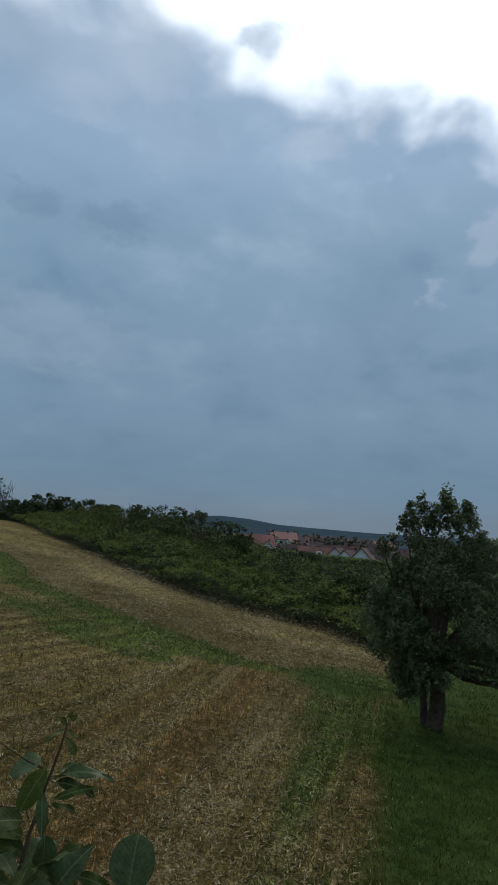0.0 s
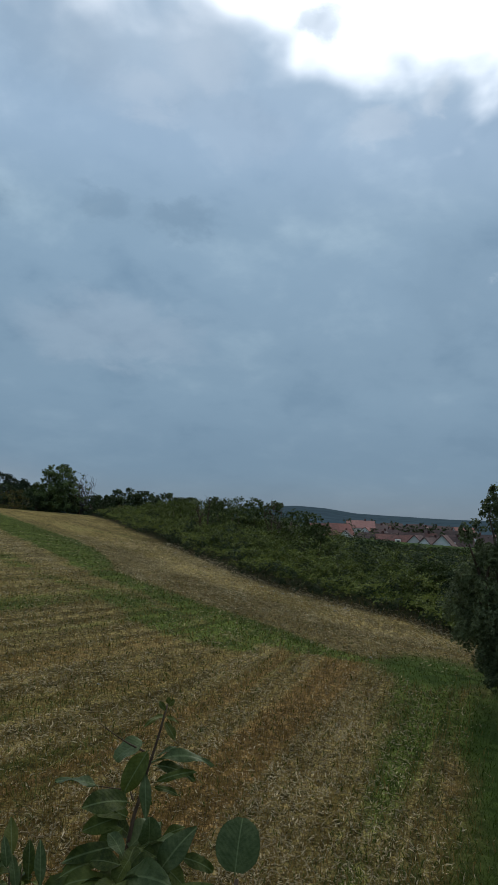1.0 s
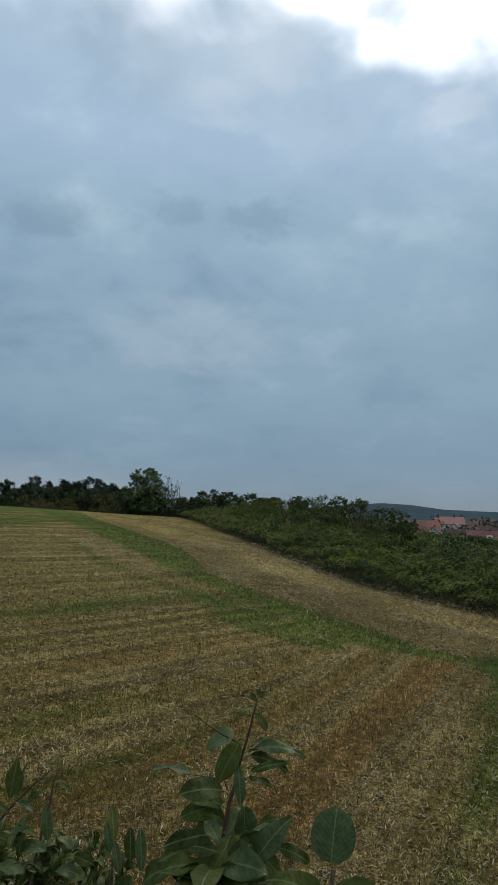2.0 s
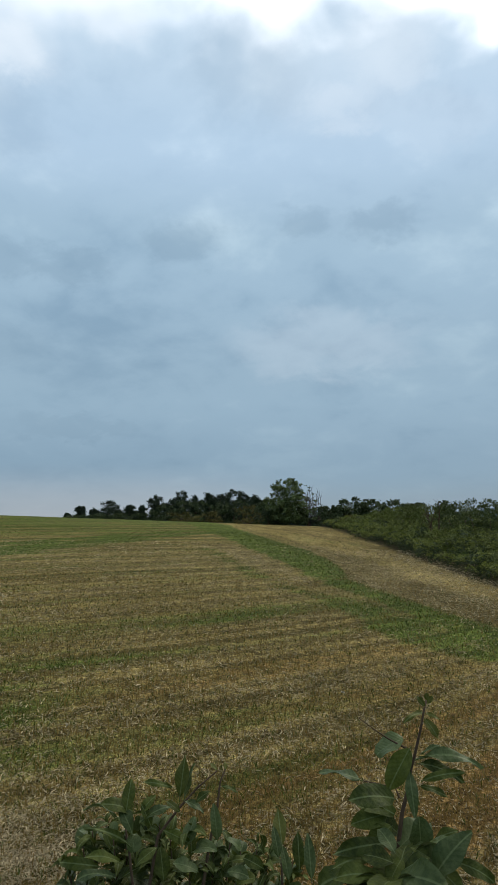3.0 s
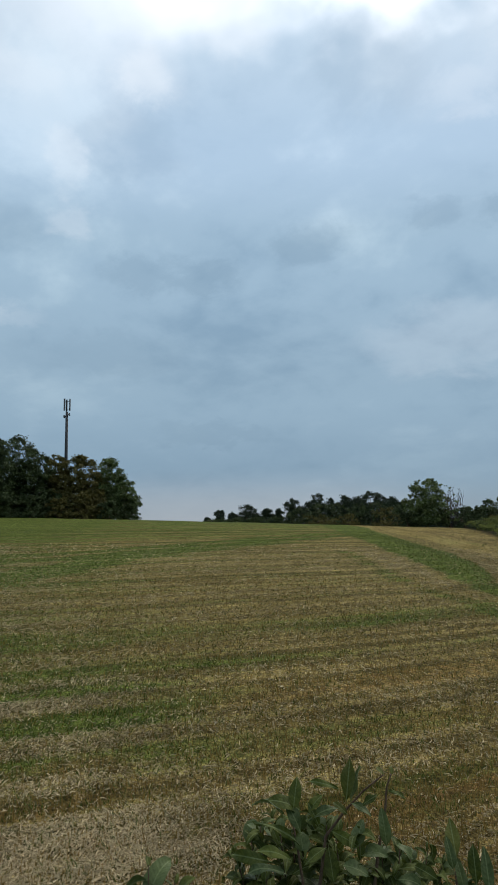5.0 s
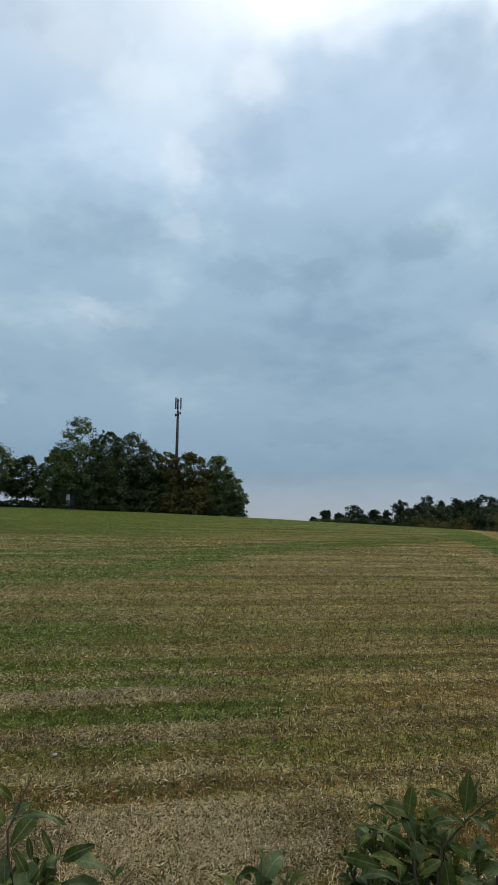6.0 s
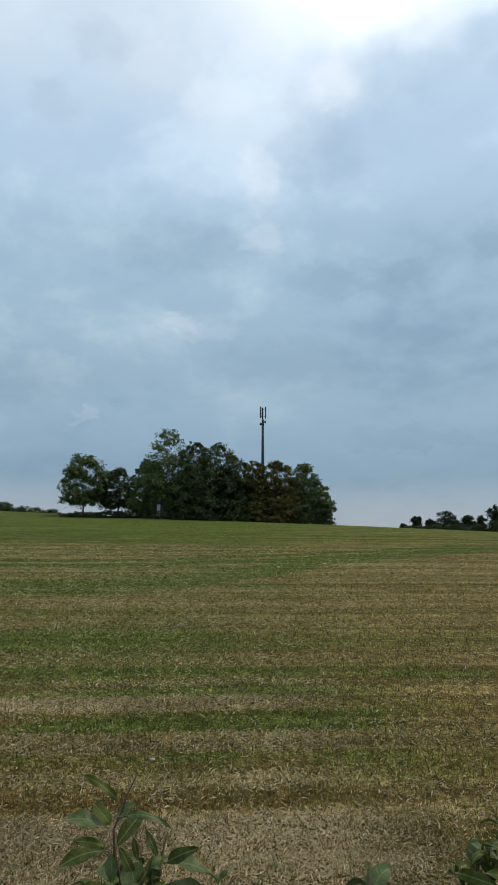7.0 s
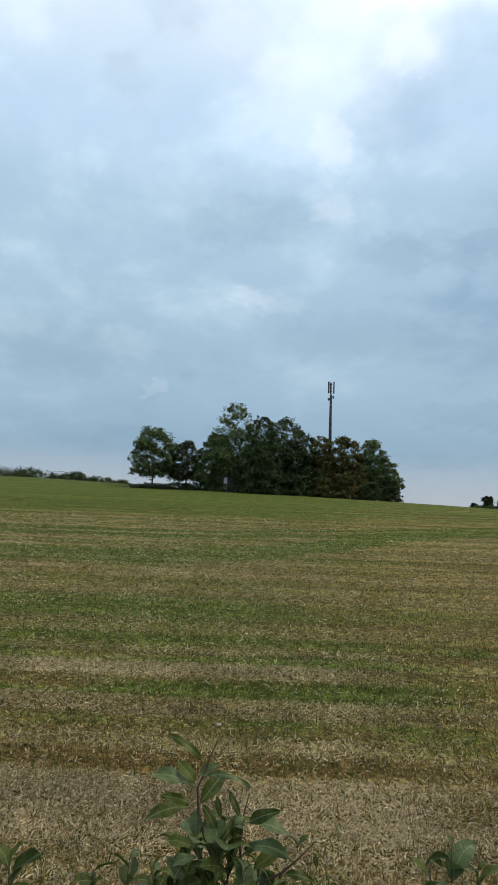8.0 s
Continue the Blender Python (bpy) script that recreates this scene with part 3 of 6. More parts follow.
def build_ground():
    bearings = np.concatenate([np.arange(-30, 95, 0.45), np.arange(95, 330, 2.5)])
    radii = np.concatenate([[0.0], np.geomspace(0.6, 5.0, 30)[:-1], np.geomspace(5.0, 90, 260), np.geomspace(92, 4600, 90)])
    b, rr = np.radians(bearings), radii[1:]
    X = np.concatenate([[0.0], (-rr[:, None] * np.sin(b)).ravel()])
    Y = np.concatenate([[0.0], (rr[:, None] * np.cos(b)).ravel()])
    V = np.stack([X, Y, ground(X, Y)], 1)
    n, m = len(bearings), len(rr)
    i, j = np.meshgrid(np.arange(m - 1), np.arange(n), indexing="ij")
    a, c = 1 + i * n + j, 1 + i * n + (j + 1) % n
    quads = np.stack([a, c, c + n, a + n], -1).reshape(-1, 4)[:, ::-1]
    hub = np.stack([np.zeros(n, int), 1 + (np.arange(n) + 1) % n, 1 + np.arange(n), 1 + np.arange(n)], 1)
    tri = np.stack([quads[:, [0, 1, 2]], quads[:, [0, 2, 3]]], 1).reshape(-1, 3)
    faces = np.concatenate([hub[:, [0, 2, 1]], tri])
    ob = mesh_object("ground", V, faces, GROUND, flat=False)
    s, w = along_rows(X, Y)
    d, _ = off_line(X, Y, STRIP)
    head = (d > 0.2) & (Y > 15)
    s, w = np.where(head, 0.5 * X - 0.8 * Y, s), np.where(head, 60 + 0.16 * d, w)
    for name, v in zip(("along", "across", "green", "straw", "rust", "grass", "hazed_woods", "shade_litter"), (s, w, *cover(X, Y))):
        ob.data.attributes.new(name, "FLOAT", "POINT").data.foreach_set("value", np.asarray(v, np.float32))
    return tagged(ob, "harvested stubble field rising to a grassy crest, with weedy green strips", "field", kind="structure")


field = build_ground()

# ---- builders for plants ----
def part(name, verts, faces, mat, parent, label="", flat=True):
    return mesh_object(name, verts, faces, mat, parent, flat, label)


def thing(name, x, y, z=None, turn=0.0):
    ob = new(name)
    ob.empty_display_size = 0.2
    ob.matrix_world = pose(x, y, float(ground(x, y)) if z is None else z, 0, 0, turn)
    return ob


def unit(v):
    return v / np.maximum(np.linalg.norm(v, axis=-1, keepdims=True), 1e-9)


def tube(points, radii, sides=7):
    """A tapered round limb through points, closed at its tip."""
    P, R = np.asarray(points, float), np.asarray(radii, float)
    T = unit(np.gradient(P, axis=0))
    ref = np.array([0.31, 0.95, 0.05]) if abs(T[0][2]) > 0.8 else np.array([0.05, 0.02, 1.0])
    A = unit(np.cross(T, ref))
    B = np.cross(T, A)
    ang = np.linspace(0, 2 * np.pi, sides, endpoint=False)
    ring = np.cos(ang)[None, :, None] * A[:, None] + np.sin(ang)[None, :, None] * B[:, None]
    V = (P[:, None] + ring * R[:, None, None]).reshape(-1, 3)
    n = len(P)
    i, j = np.meshgrid(np.arange(n - 1), np.arange(sides), indexing="ij")
    a, b = i * sides + j, i * sides + (j + 1) % sides
    F = np.stack([a, b, b + sides, a + sides], -1).reshape(-1, 4)
    F = np.concatenate([F[:, [0, 1, 2]], F[:, [0, 2, 3]]])
    V = np.concatenate([V, P[-1:]])
    last = (n - 1) * sides
    cap = np.stack([last + np.arange(sides), last + (np.arange(sides) + 1) % sides, np.full(sides, len(V) - 1)], 1)
    return V, np.concatenate([F, cap])


def join(pieces):
    V, F, k = [], [], 0
    for v, f in pieces:
        V.append(v)
        F.append(f + k)
        k += len(v)
    return np.concatenate(V), np.concatenate(F)


def bent(a, b, rng, sag=0.12, n=6):
    """Points from a to b on a crooked way."""
    a, b = np.asarray(a, float), np.asarray(b, float)
    u = np.linspace(0, 1, n)[:, None]
    L = np.linalg.norm(b - a)
    w = rng.normal(0, sag * L, (1, 3)) * np.sin(np.pi * u) + rng.normal(0, sag * 0.25 * L, (n, 3)) * np.sin(np.pi * u)
    return a + (b - a) * u + w


def leaves(C, N, size, rng, slim=0.5, fold=0.25, vary=0.35):
    """Small folded leaves at C, facing N: four corners, two faces each."""
    n = len(C)
    N = unit(N)
    t = unit(np.cross(N, rng.normal(size=(n, 3))))
    b = np.cross(N, t)
    L = (size * (1 - vary + 2 * vary * rng.random(n)))[:, None]
    W = L * slim
    base, tip = C - t * L * 0.5, C + t * L * 0.5
    lift = N * W * fold
    V = np.stack([base, C - b * W * 0.5 + lift, tip - N * L * 0.12, C + b * W * 0.5 + lift], 1).reshape(-1, 3)
    k = np.arange(n)[:, None] * 4
    F = np.stack([k + [0, 1, 2], k + [0, 2, 3]], 1).reshape(-1, 3)
    return V, F


def foliage(blobs, count, size, rng, cluster=18, spread=0.22, shell=0.35, slim=0.55, droop=0.2, lumps=0.3, loose=0.7):
    """Leaves in twig-sized clusters over and inside a set of ellipsoids (x, y, z, rx, ry, rz)."""
    B = np.asarray(blobs, float)
    area = (B[:, 3] * B[:, 4] + B[:, 4] * B[:, 5] + B[:, 3] * B[:, 5])
    m = max(1, count // cluster)
    which = rng.choice(len(B), m, p=area / area.sum())
    D = unit(rng.normal(size=(m, 3)))
    D[:, 2] = np.where(D[:, 2] < -0.55, -D[:, 2], D[:, 2])
    rad = 1 - np.abs(rng.normal(0, shell, m)) + lumps * (rng.random(m) - 0.45)
    rad = np.clip(rad, 0.15, 1.25)
    twig = B[which, :3] + D * B[which, 3:6] * rad[:, None]
    mean = B[which, 3:6].mean(1)
    C = np.repeat(twig, cluster, 0) + np.clip(rng.normal(size=(m * cluster, 3)), -1.35, 1.35) * np.repeat(mean * spread * (0.5 + rng.random(m)), cluster)[:, None]
    N = np.repeat(unit(D / B[which, 3:6]), cluster, 0) * 0.8 + rng.normal(size=(m * cluster, 3)) * loose + np.array([0, 0, 0.55])
    C[:, 2] -= droop * size * rng.random(len(C))
    return leaves(C, N, size, rng, slim), twig


def burl(B, rng, k, f):
    """Breaks each mass of a crown into k smaller ones over its upper and outer sides."""
    B = np.repeat(np.asarray(B, float), k, 0)
    D = unit(rng.normal(size=(len(B), 3)) + [0, 0, 0.35])
    out = B.copy()
    out[:, :3] += D * B[:, 3:6] * 0.72
    out[:, 3:6] *= (f * (0.7 + 0.6 * rng.random(len(B))))[:, None]
    return out


def tree(name, x, y, height, blobs, mat, label, category="tree", count=6000, size=0.22, seed=0, stem=0.16, bare=0.25,
         cluster=18, spread=0.22, shell=0.35, lumps=0.3, slim=0.55, group="", limbs=8, floor=0.0):
    """A tree: trunk, limbs to its crown's masses, and a crown of clustered leaves. Blobs are in metres from the base."""
    rng = np.random.default_rng(seed)
    root = thing(name, x, y, float(ground(x, y)) - floor)
    B = np.asarray(blobs, float)
    top = np.array([rng.normal(0, 0.03) * height, rng.normal(0, 0.03) * height, height * 0.72])
    stemway = bent((0, 0, -0.25), top, rng, 0.03, 9)
    rad = np.linspace(1, 0.22, 9) * stem
    rad[0] *= 1.5
    v, f = tube(stemway, rad, 9)
    part("trunk", v, f, BARK, root, flat=False)
    order = rng.permutation(len(B))[:limbs]
    for i in order:
        k = int(np.clip(bare * 8 + rng.integers(0, 4), 1, 7))
        v, f = tube(bent(stemway[k], B[i, :3] + rng.normal(0, 0.1, 3), rng, 0.08, 6), np.linspace(rad[k] * 0.6, stem * 0.1, 6), 6)
        part("limb", v, f, BARK, root, flat=False)
    if B[:, 2].min() < 0.12 * height:
        # boughs that hang to the ground
        a = np.linspace(0, 6.28, 9)[:-1] + rng.random()
        reach = np.abs(B[:, :2]).max(0) * 0.8
        skirt = np.stack([reach[0] * np.cos(a), reach[1] * np.sin(a), 0.10 * height + 0 * a, 0.22 * reach[0] + 0 * a, 0.22 * reach[1] + 0 * a, 0.14 * height + 0 * a], 1)
        B = np.concatenate([B, skirt])
    (v, f), twig = foliage(B, count, size, rng, cluster, spread, shell, slim, lumps=lumps, loose=0.4)
    v[:, 2] = np.maximum(v[:, 2], ground(x + v[:, 0], y + v[:, 1]) - float(ground(x, y)) + floor)
    part("crown", v, f, mat, root, "uneven leafy crown with gaps")
    return tagged(root, label, category, group)


def dome(height, width, rng, n=16, low=0.3, depth=None, flat=1.0):
    """Blobs for a broad crown; with a low skirt where low is small."""
    depth = depth or width
    out = []
    for k in range(n):
        h = low + (0.97 - low) * (k + rng.random()) / n
        a = k * 2.4 + 0.8 * rng.random()
        up = (h - low) / (1 - low)
        lim = math.sqrt(max(0.0, 1 - (max(0.0, up - 0.38) / 0.66) ** 2)) * (0.72 + 0.28 * min(1, up * 3))
        s = (0.17 + 0.10 * rng.random()) * min(1.0, 30 / n) ** 0.4
        u = (0.2 if k % 4 == 0 else 0.62 + 0.38 * rng.random()) * max(0.0, lim - s * 0.75)
        rz = height * s * (0.62 if low < 0.1 else 0.5)
        out.append((width / 2 * u * math.cos(a), depth / 2 * u * math.sin(a), min(max(height * h, rz * 0.8), height - rz), width * s * 1.0, depth * s * 1.0, rz))
    return out

def boughs(height, width, rng, n=60, low=0.1, depth=None):
    """Flattened leaf pads at the ends of a broad crown's branches, layer over layer, the outer ones drooping."""
    depth = depth or width
    out = []
    for k in range(n):
        up = (k + rng.random()) / n
        a = k * 2.4 + 0.9 * rng.random()
        lim = math.sqrt(max(0.0, 1 - (max(0.0, up - 0.34) / 0.68) ** 2)) * (0.70 + 0.30 * min(1, up * 3))
        r = lim * (0.30 + 0.62 * math.sqrt(rng.random())) * (1.0 + 0.22 * (rng.random() - 0.5))
        s = (0.075 + 0.10 * rng.random()) * (1.15 - 0.4 * up) * (70 / max(n, 40)) ** 0.3
        z = height * (low + (0.98 - low) * up) - 0.10 * height * r * r
        rz = width * s * (0.34 + 0.2 * rng.random())
        out.append((width / 2 * r * math.cos(a), depth / 2 * r * math.sin(a), min(max(z, rz), height - rz), width * s, depth * s, rz))
    return out


# ---- the apple tree ----
def apple_tree():
    x, y = 3.84, 13.95
    rng = np.random.default_rng(3)
    root = thing("apple_tree", x, y)
    stems = []
    for lean, r0 in (((0.04, 0.05, 1.65), 0.145), ((-0.10, 0.1, 1.6), 0.065)):
        way = bent((lean[0] * 0.9, lean[1], -0.3), (lean[0] * 1.3, lean[1], lean[2]), rng, 0.02, 7)
        v, f = tube(way, np.linspace(r0 * 1.25, r0 * 0.85, 7), 12)
        part("trunk", v, f, BARK, root, "rough grey-brown bark", flat=False)
        stems.append(way)
    top_blobs = [(0.32, 0.1, 4.0, 0.3, 0.35, 0.5), (-0.08, 0.2, 3.9, 0.28, 0.35, 0.5), (-0.45, 0.0, 3.72, 0.26, 0.3, 0.42), (0.68, 0.1, 3.8, 0.28, 0.35, 0.5), (-0.85, -0.1, 3.2, 0.28, 0.3, 0.3), (0.95, 0.2, 3.4, 0.26, 0.3, 0.45),
             (0.1, 0.0, 3.3, 0.7, 0.6, 0.4), (-0.6, 0.2, 2.95, 0.36, 0.4, 0.34), (0.1, -0.5, 2.6, 0.8, 0.7, 0.45), (1.1, 0.2, 2.8, 0.55, 0.7, 0.42), (-0.75, 0.0, 2.3, 0.42, 0.6, 0.38),
             (-0.95, 0.0, 1.75, 0.45, 0.7, 0.42), (-0.45, -0.7, 1.85, 0.6, 0.6, 0.45), (0.6, -0.9, 1.9, 0.6, 0.6, 0.45), (1.5, -0.2, 2.1, 0.7, 0.8, 0.5),
             (2.1, 0.2, 2.4, 0.7, 0.8, 0.5), (1.85, -0.4, 1.35, 0.6, 0.7, 0.45), (-0.75, -0.3, 1.2, 0.42, 0.5, 0.42), (-0.55, -0.6, 0.85, 0.28, 0.35, 0.33),
             (1.1, -0.8, 1.3, 0.5, 0.5, 0.35), (0.35, 1.0, 2.2, 0.9, 0.7, 0.8), (2.65, 0.3, 1.5, 0.6, 0.7, 0.5), (2.3, 0.5, 2.9, 0.5, 0.6, 0.4), (0.1, -0.75, 1.35, 0.45, 0.4, 0.35),
             (1.75, -0.7, 0.95, 0.4, 0.4, 0.3), (2.5, -0.5, 1.0, 0.5, 0.5, 0.35), (3.4, 0.1, 2.2, 0.8, 0.8, 0.6), (3.3, -0.4, 1.35, 0.7, 0.7, 0.5), (4.1, 0.2, 1.7, 0.7, 0.8, 0.6), (3.2, 0.3, 3.0, 0.6, 0.6, 0.45),
             (-0.80, -0.2, 1.05, 0.32, 0.4, 0.30), (-0.55, -0.35, 0.72, 0.22, 0.3, 0.22), (-1.15, 0.0, 1.55, 0.34, 0.5, 0.36), (-1.22, 0.1, 2.1, 0.34, 0.4, 0.34), (-1.05, 0.0, 2.55, 0.30, 0.4, 0.30), (-0.25, -0.8, 1.05, 0.4, 0.4, 0.28),
             (0.15, 0.0, 3.05, 0.85, 0.6, 0.42), (0.85, 0.1, 3.05, 0.5, 0.5, 0.42), (-0.5, 0.0, 3.0, 0.42, 0.4, 0.36), (1.25, 0.2, 3.25, 0.42, 0.5, 0.4)]
    blobs = [(b[0] - 0.1, b[1], b[2] + 0.2, *b[3:]) if b[2] > 3.1 else b for b in top_blobs]
    for b in blobs:
        s = stems[0] if b[0] > -0.3 else stems[1]
        v, f = tube(bent(s[5], np.array(b[:3]) + rng.normal(0, 0.1, 3), rng, 0.08, 7), np.linspace(0.075, 0.012, 7), 7)
        part("limb", v, f, BARK, root, flat=False)
    blobs = [(b[0] + 0.2, *b[1:]) if b[0] < -0.7 and b[2] < 2.0 else b for b in blobs]
    upright = burl(blobs, rng, 7, 0.38)
    upright[:, 5] *= 1.55
    inner = np.array([(*b[:3], *(np.array(b[3:]) * (0.66 if b[2] > 1.6 else 0.95))) for b in blobs])
    (v, f), twig = foliage(np.concatenate([upright, inner]), 98000, 0.064, rng, 12, 0.18, 0.22, 0.55, lumps=0.3, loose=0.5)
    part("crown", v, f, APPLE_LEAF, root, "dense dull green leaves with a ragged outline")
    shoots = []
    for _ in range(34):
        b = blobs[rng.integers(0, 6)]
        p = np.array(b[:3]) + unit(rng.normal(size=3) + [0, 0, 0.8]) * np.array(b[3:6]) * 0.8
        shoots.append(tube(bent(p, p + np.array([rng.normal(0, 0.08), rng.normal(0, 0.08), 0.06 + 0.12 * rng.random()]), rng, 0.05, 4), np.linspace(0.008, 0.003, 4), 4))
    v, f = join(shoots)
    tagged(part("twigs", v, f, BARK, root), kind="stuff")
    tagged(root, "old apple tree with a short double trunk in orchard grass", "tree")


apple_tree()


# ---- the bramble thicket ----
def thicket():
    rng = np.random.default_rng(11)
    root = thing("bramble_thicket", -3.7, 34.0)
    o = np.array(root.matrix_world.translation)
    P = np.array(HEDGE, float)
    seg = np.hypot(*np.diff(P, axis=0).T)
    cum = np.concatenate([[0], np.cumsum(seg)])
    mounds, shady = [], []
    for row, (deep, step, tall, wide) in enumerate([(0.8, 0.85, 0.85, 0.80), (1.9, 1.0, 1.25, 0.95), (3.4, 1.2, 1.45, 1.1), (5.4, 1.4, 1.95, 1.3), (7.6, 1.7, 2.1, 1.5), (10.2, 2.0, 2.2, 1.8), (13.0, 2.4, 2.2, 2.0)]):
        u = rng.random()
        while u < cum[-1]:
            k = min(max(int(np.searchsorted(cum, u)) - 1, 0), len(seg) - 1)
            tx, ty = (P[k + 1] - P[k]) / seg[k]
            d = deep + rng.normal(0, 0.35)
            x, y = np.interp(u, cum, P[:, 0]) - ty * d, np.interp(u, cum, P[:, 1]) + tx * d
            h = tall * (0.56 + 0.74 * rng.random()) * np.interp(math.degrees(math.atan2(-x, y)), [-25, -10, -5, -1, 3, 14, 20], [0.66, 0.66, 0.66, 0.80, 1.0, 1.0, 0.8])
            w = wide * (0.58 + 0.42 * rng.random())
            z = float(ground(x, y))
            mounds.append((x - o[0], y - o[1], z - o[2] + h * 0.52, w, w, h * 0.5))
            # front rows mostly take the darker leaf, which paints in the front face's shade
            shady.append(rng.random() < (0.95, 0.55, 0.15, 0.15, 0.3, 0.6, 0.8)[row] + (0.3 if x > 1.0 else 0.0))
            u += step * (0.7 + 0.6 * rng.random())
    mounds = np.array(mounds)
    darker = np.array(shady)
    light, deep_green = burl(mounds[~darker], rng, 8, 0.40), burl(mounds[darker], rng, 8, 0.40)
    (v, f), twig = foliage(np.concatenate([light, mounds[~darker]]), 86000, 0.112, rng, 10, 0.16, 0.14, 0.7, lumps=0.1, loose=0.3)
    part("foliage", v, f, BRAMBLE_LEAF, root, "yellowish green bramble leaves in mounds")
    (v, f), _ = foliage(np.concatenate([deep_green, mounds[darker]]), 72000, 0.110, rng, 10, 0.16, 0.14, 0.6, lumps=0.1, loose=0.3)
    part("foliage", v, f, HEDGE_LEAF, root, "darker green leaves, shade of the thicket's front put into their colour")
    # arching leafy canes over the mounds
    n = 3200
    m = mounds[rng.choice(len(mounds), n, p=(lambda q: q / q.sum())(np.where(mounds[:, 5] < 0.9, 1.6, 0.8)))]
    D = unit(rng.normal(size=(n, 3)) * [1, 1, 0.5] + [0, 0, 1.1])
    start = m[:, :3] + D * m[:, 3:6] * 0.82
    a = rng.random(n) * 6.28
    way = unit(np.stack([np.cos(a), np.sin(a), 0 * a], 1) + D * [0.9, 0.9, 0])
    reach = 0.35 + 0.55 * rng.random(n)
    u = np.linspace(0.12, 1, 13)
    C = start[:, None] + way[:, None] * (reach[:, None] * u)[..., None]
    C[..., 2] += reach[:, None] * (0.95 * u - 0.85 * u * u) * (0.6 + 0.7 * rng.random((n, 1)))
    C = C.reshape(-1, 3) + rng.normal(0, 0.035, (n * 13, 3))
    v, f = leaves(C, np.repeat(way * 0.3, 13, 0) + rng.normal(size=C.shape) * 0.3 + [0, 0, 0.9], 0.10, rng, 0.6)
    part("arching_canes", v, f, CANE_LEAF, root, "paler leaves on arching canes")
    canes = []
    for i in rng.choice(len(twig), 150, replace=False):
        a = twig[i]
        b = a + [rng.normal(0, 0.35), rng.normal(0, 0.35), 0.08 + 0.16 * rng.random()]
        canes.append(tube(bent(a - [0, 0, 0.8], b, rng, 0.12, 5), np.linspace(0.012, 0.004, 5), 4))
    v, f = join(canes)
    tagged(part("canes", v, f, TWIG, root), kind="stuff")
    tagged(root, "sprawling green bramble thicket along the edge of the stubble", "bush", kind="stuff")


thicket()


def bush(x, y, height, width, mat, label, seed, count=2500, size=0.14, category="bush", depth=None, name="bush", group=""):
    rng = np.random.default_rng(seed)
    root = thing(name, x, y)
    B = np.array(dome(height, width, rng, 12, 0.12, depth))
    a = np.linspace(0, 6.28, 10)[:-1]
    ring = np.stack([0.36 * width * np.cos(a), 0.36 * width * np.sin(a), 0.10 * height + 0 * a, 0.16 * width + 0 * a, 0.16 * width + 0 * a, 0.16 * height + 0 * a], 1)
    B = np.concatenate([B, ring])
    stems = []
    for b in B[:8]:
        stems.append(tube(bent((rng.normal(0, 0.1 * width), rng.normal(0, 0.1 * width), -0.1), b[:3], rng, 0.08, 5), np.linspace(0.05, 0.012, 5), 5))
    v, f = join(stems)
    tagged(part("stems", v, f, BARK, root, flat=False), kind="stuff")
    (v, f), _ = foliage(np.concatenate([B * [1, 1, 1, 0.85, 0.85, 0.85], burl(B, rng, 4, 0.42)]), count, size, rng, 12, 0.18, 0.18, lumps=0.12, loose=0.5)
    v[:, 2] = np.maximum(v[:, 2], ground(x + v[:, 0], y + v[:, 1]) - float(ground(x, y)))
    part("crown", v, f, mat, root)
    return tagged(root, label, category, group)


def bare_shrub(x, y, height, width, label, seed, mat=None, name="bare_shrub", n=16, lift=0.0):
    """A dead or leafless shrub: forked twigs only."""
    rng = np.random.default_rng(seed)
    root = thing(name, x, y)
    for _ in range(n):
        tip = np.array([rng.normal(0, width * 0.3), rng.normal(0, width * 0.3), height * (0.6 + 0.4 * rng.random())])
        way = bent((rng.normal(0, 0.08), rng.normal(0, 0.08), -0.1), tip, rng, 0.07, 7)
        pieces = [tube(way, np.linspace(0.05, 0.012, 7), 5)]
        for k in (2, 3, 4, 5):
            for _ in range(2):
                e = way[k] + np.array([rng.normal(0, width * 0.16), rng.normal(0, width * 0.16), height * 0.18 * rng.random()])
                pieces.append(tube(bent(way[k], e, rng, 0.1, 4), np.linspace(0.022, 0.008, 4), 4))
        v, f = join(pieces)
        part("branch", v, f, mat or DEADWOOD, root)
    return tagged(root, label, "bush")


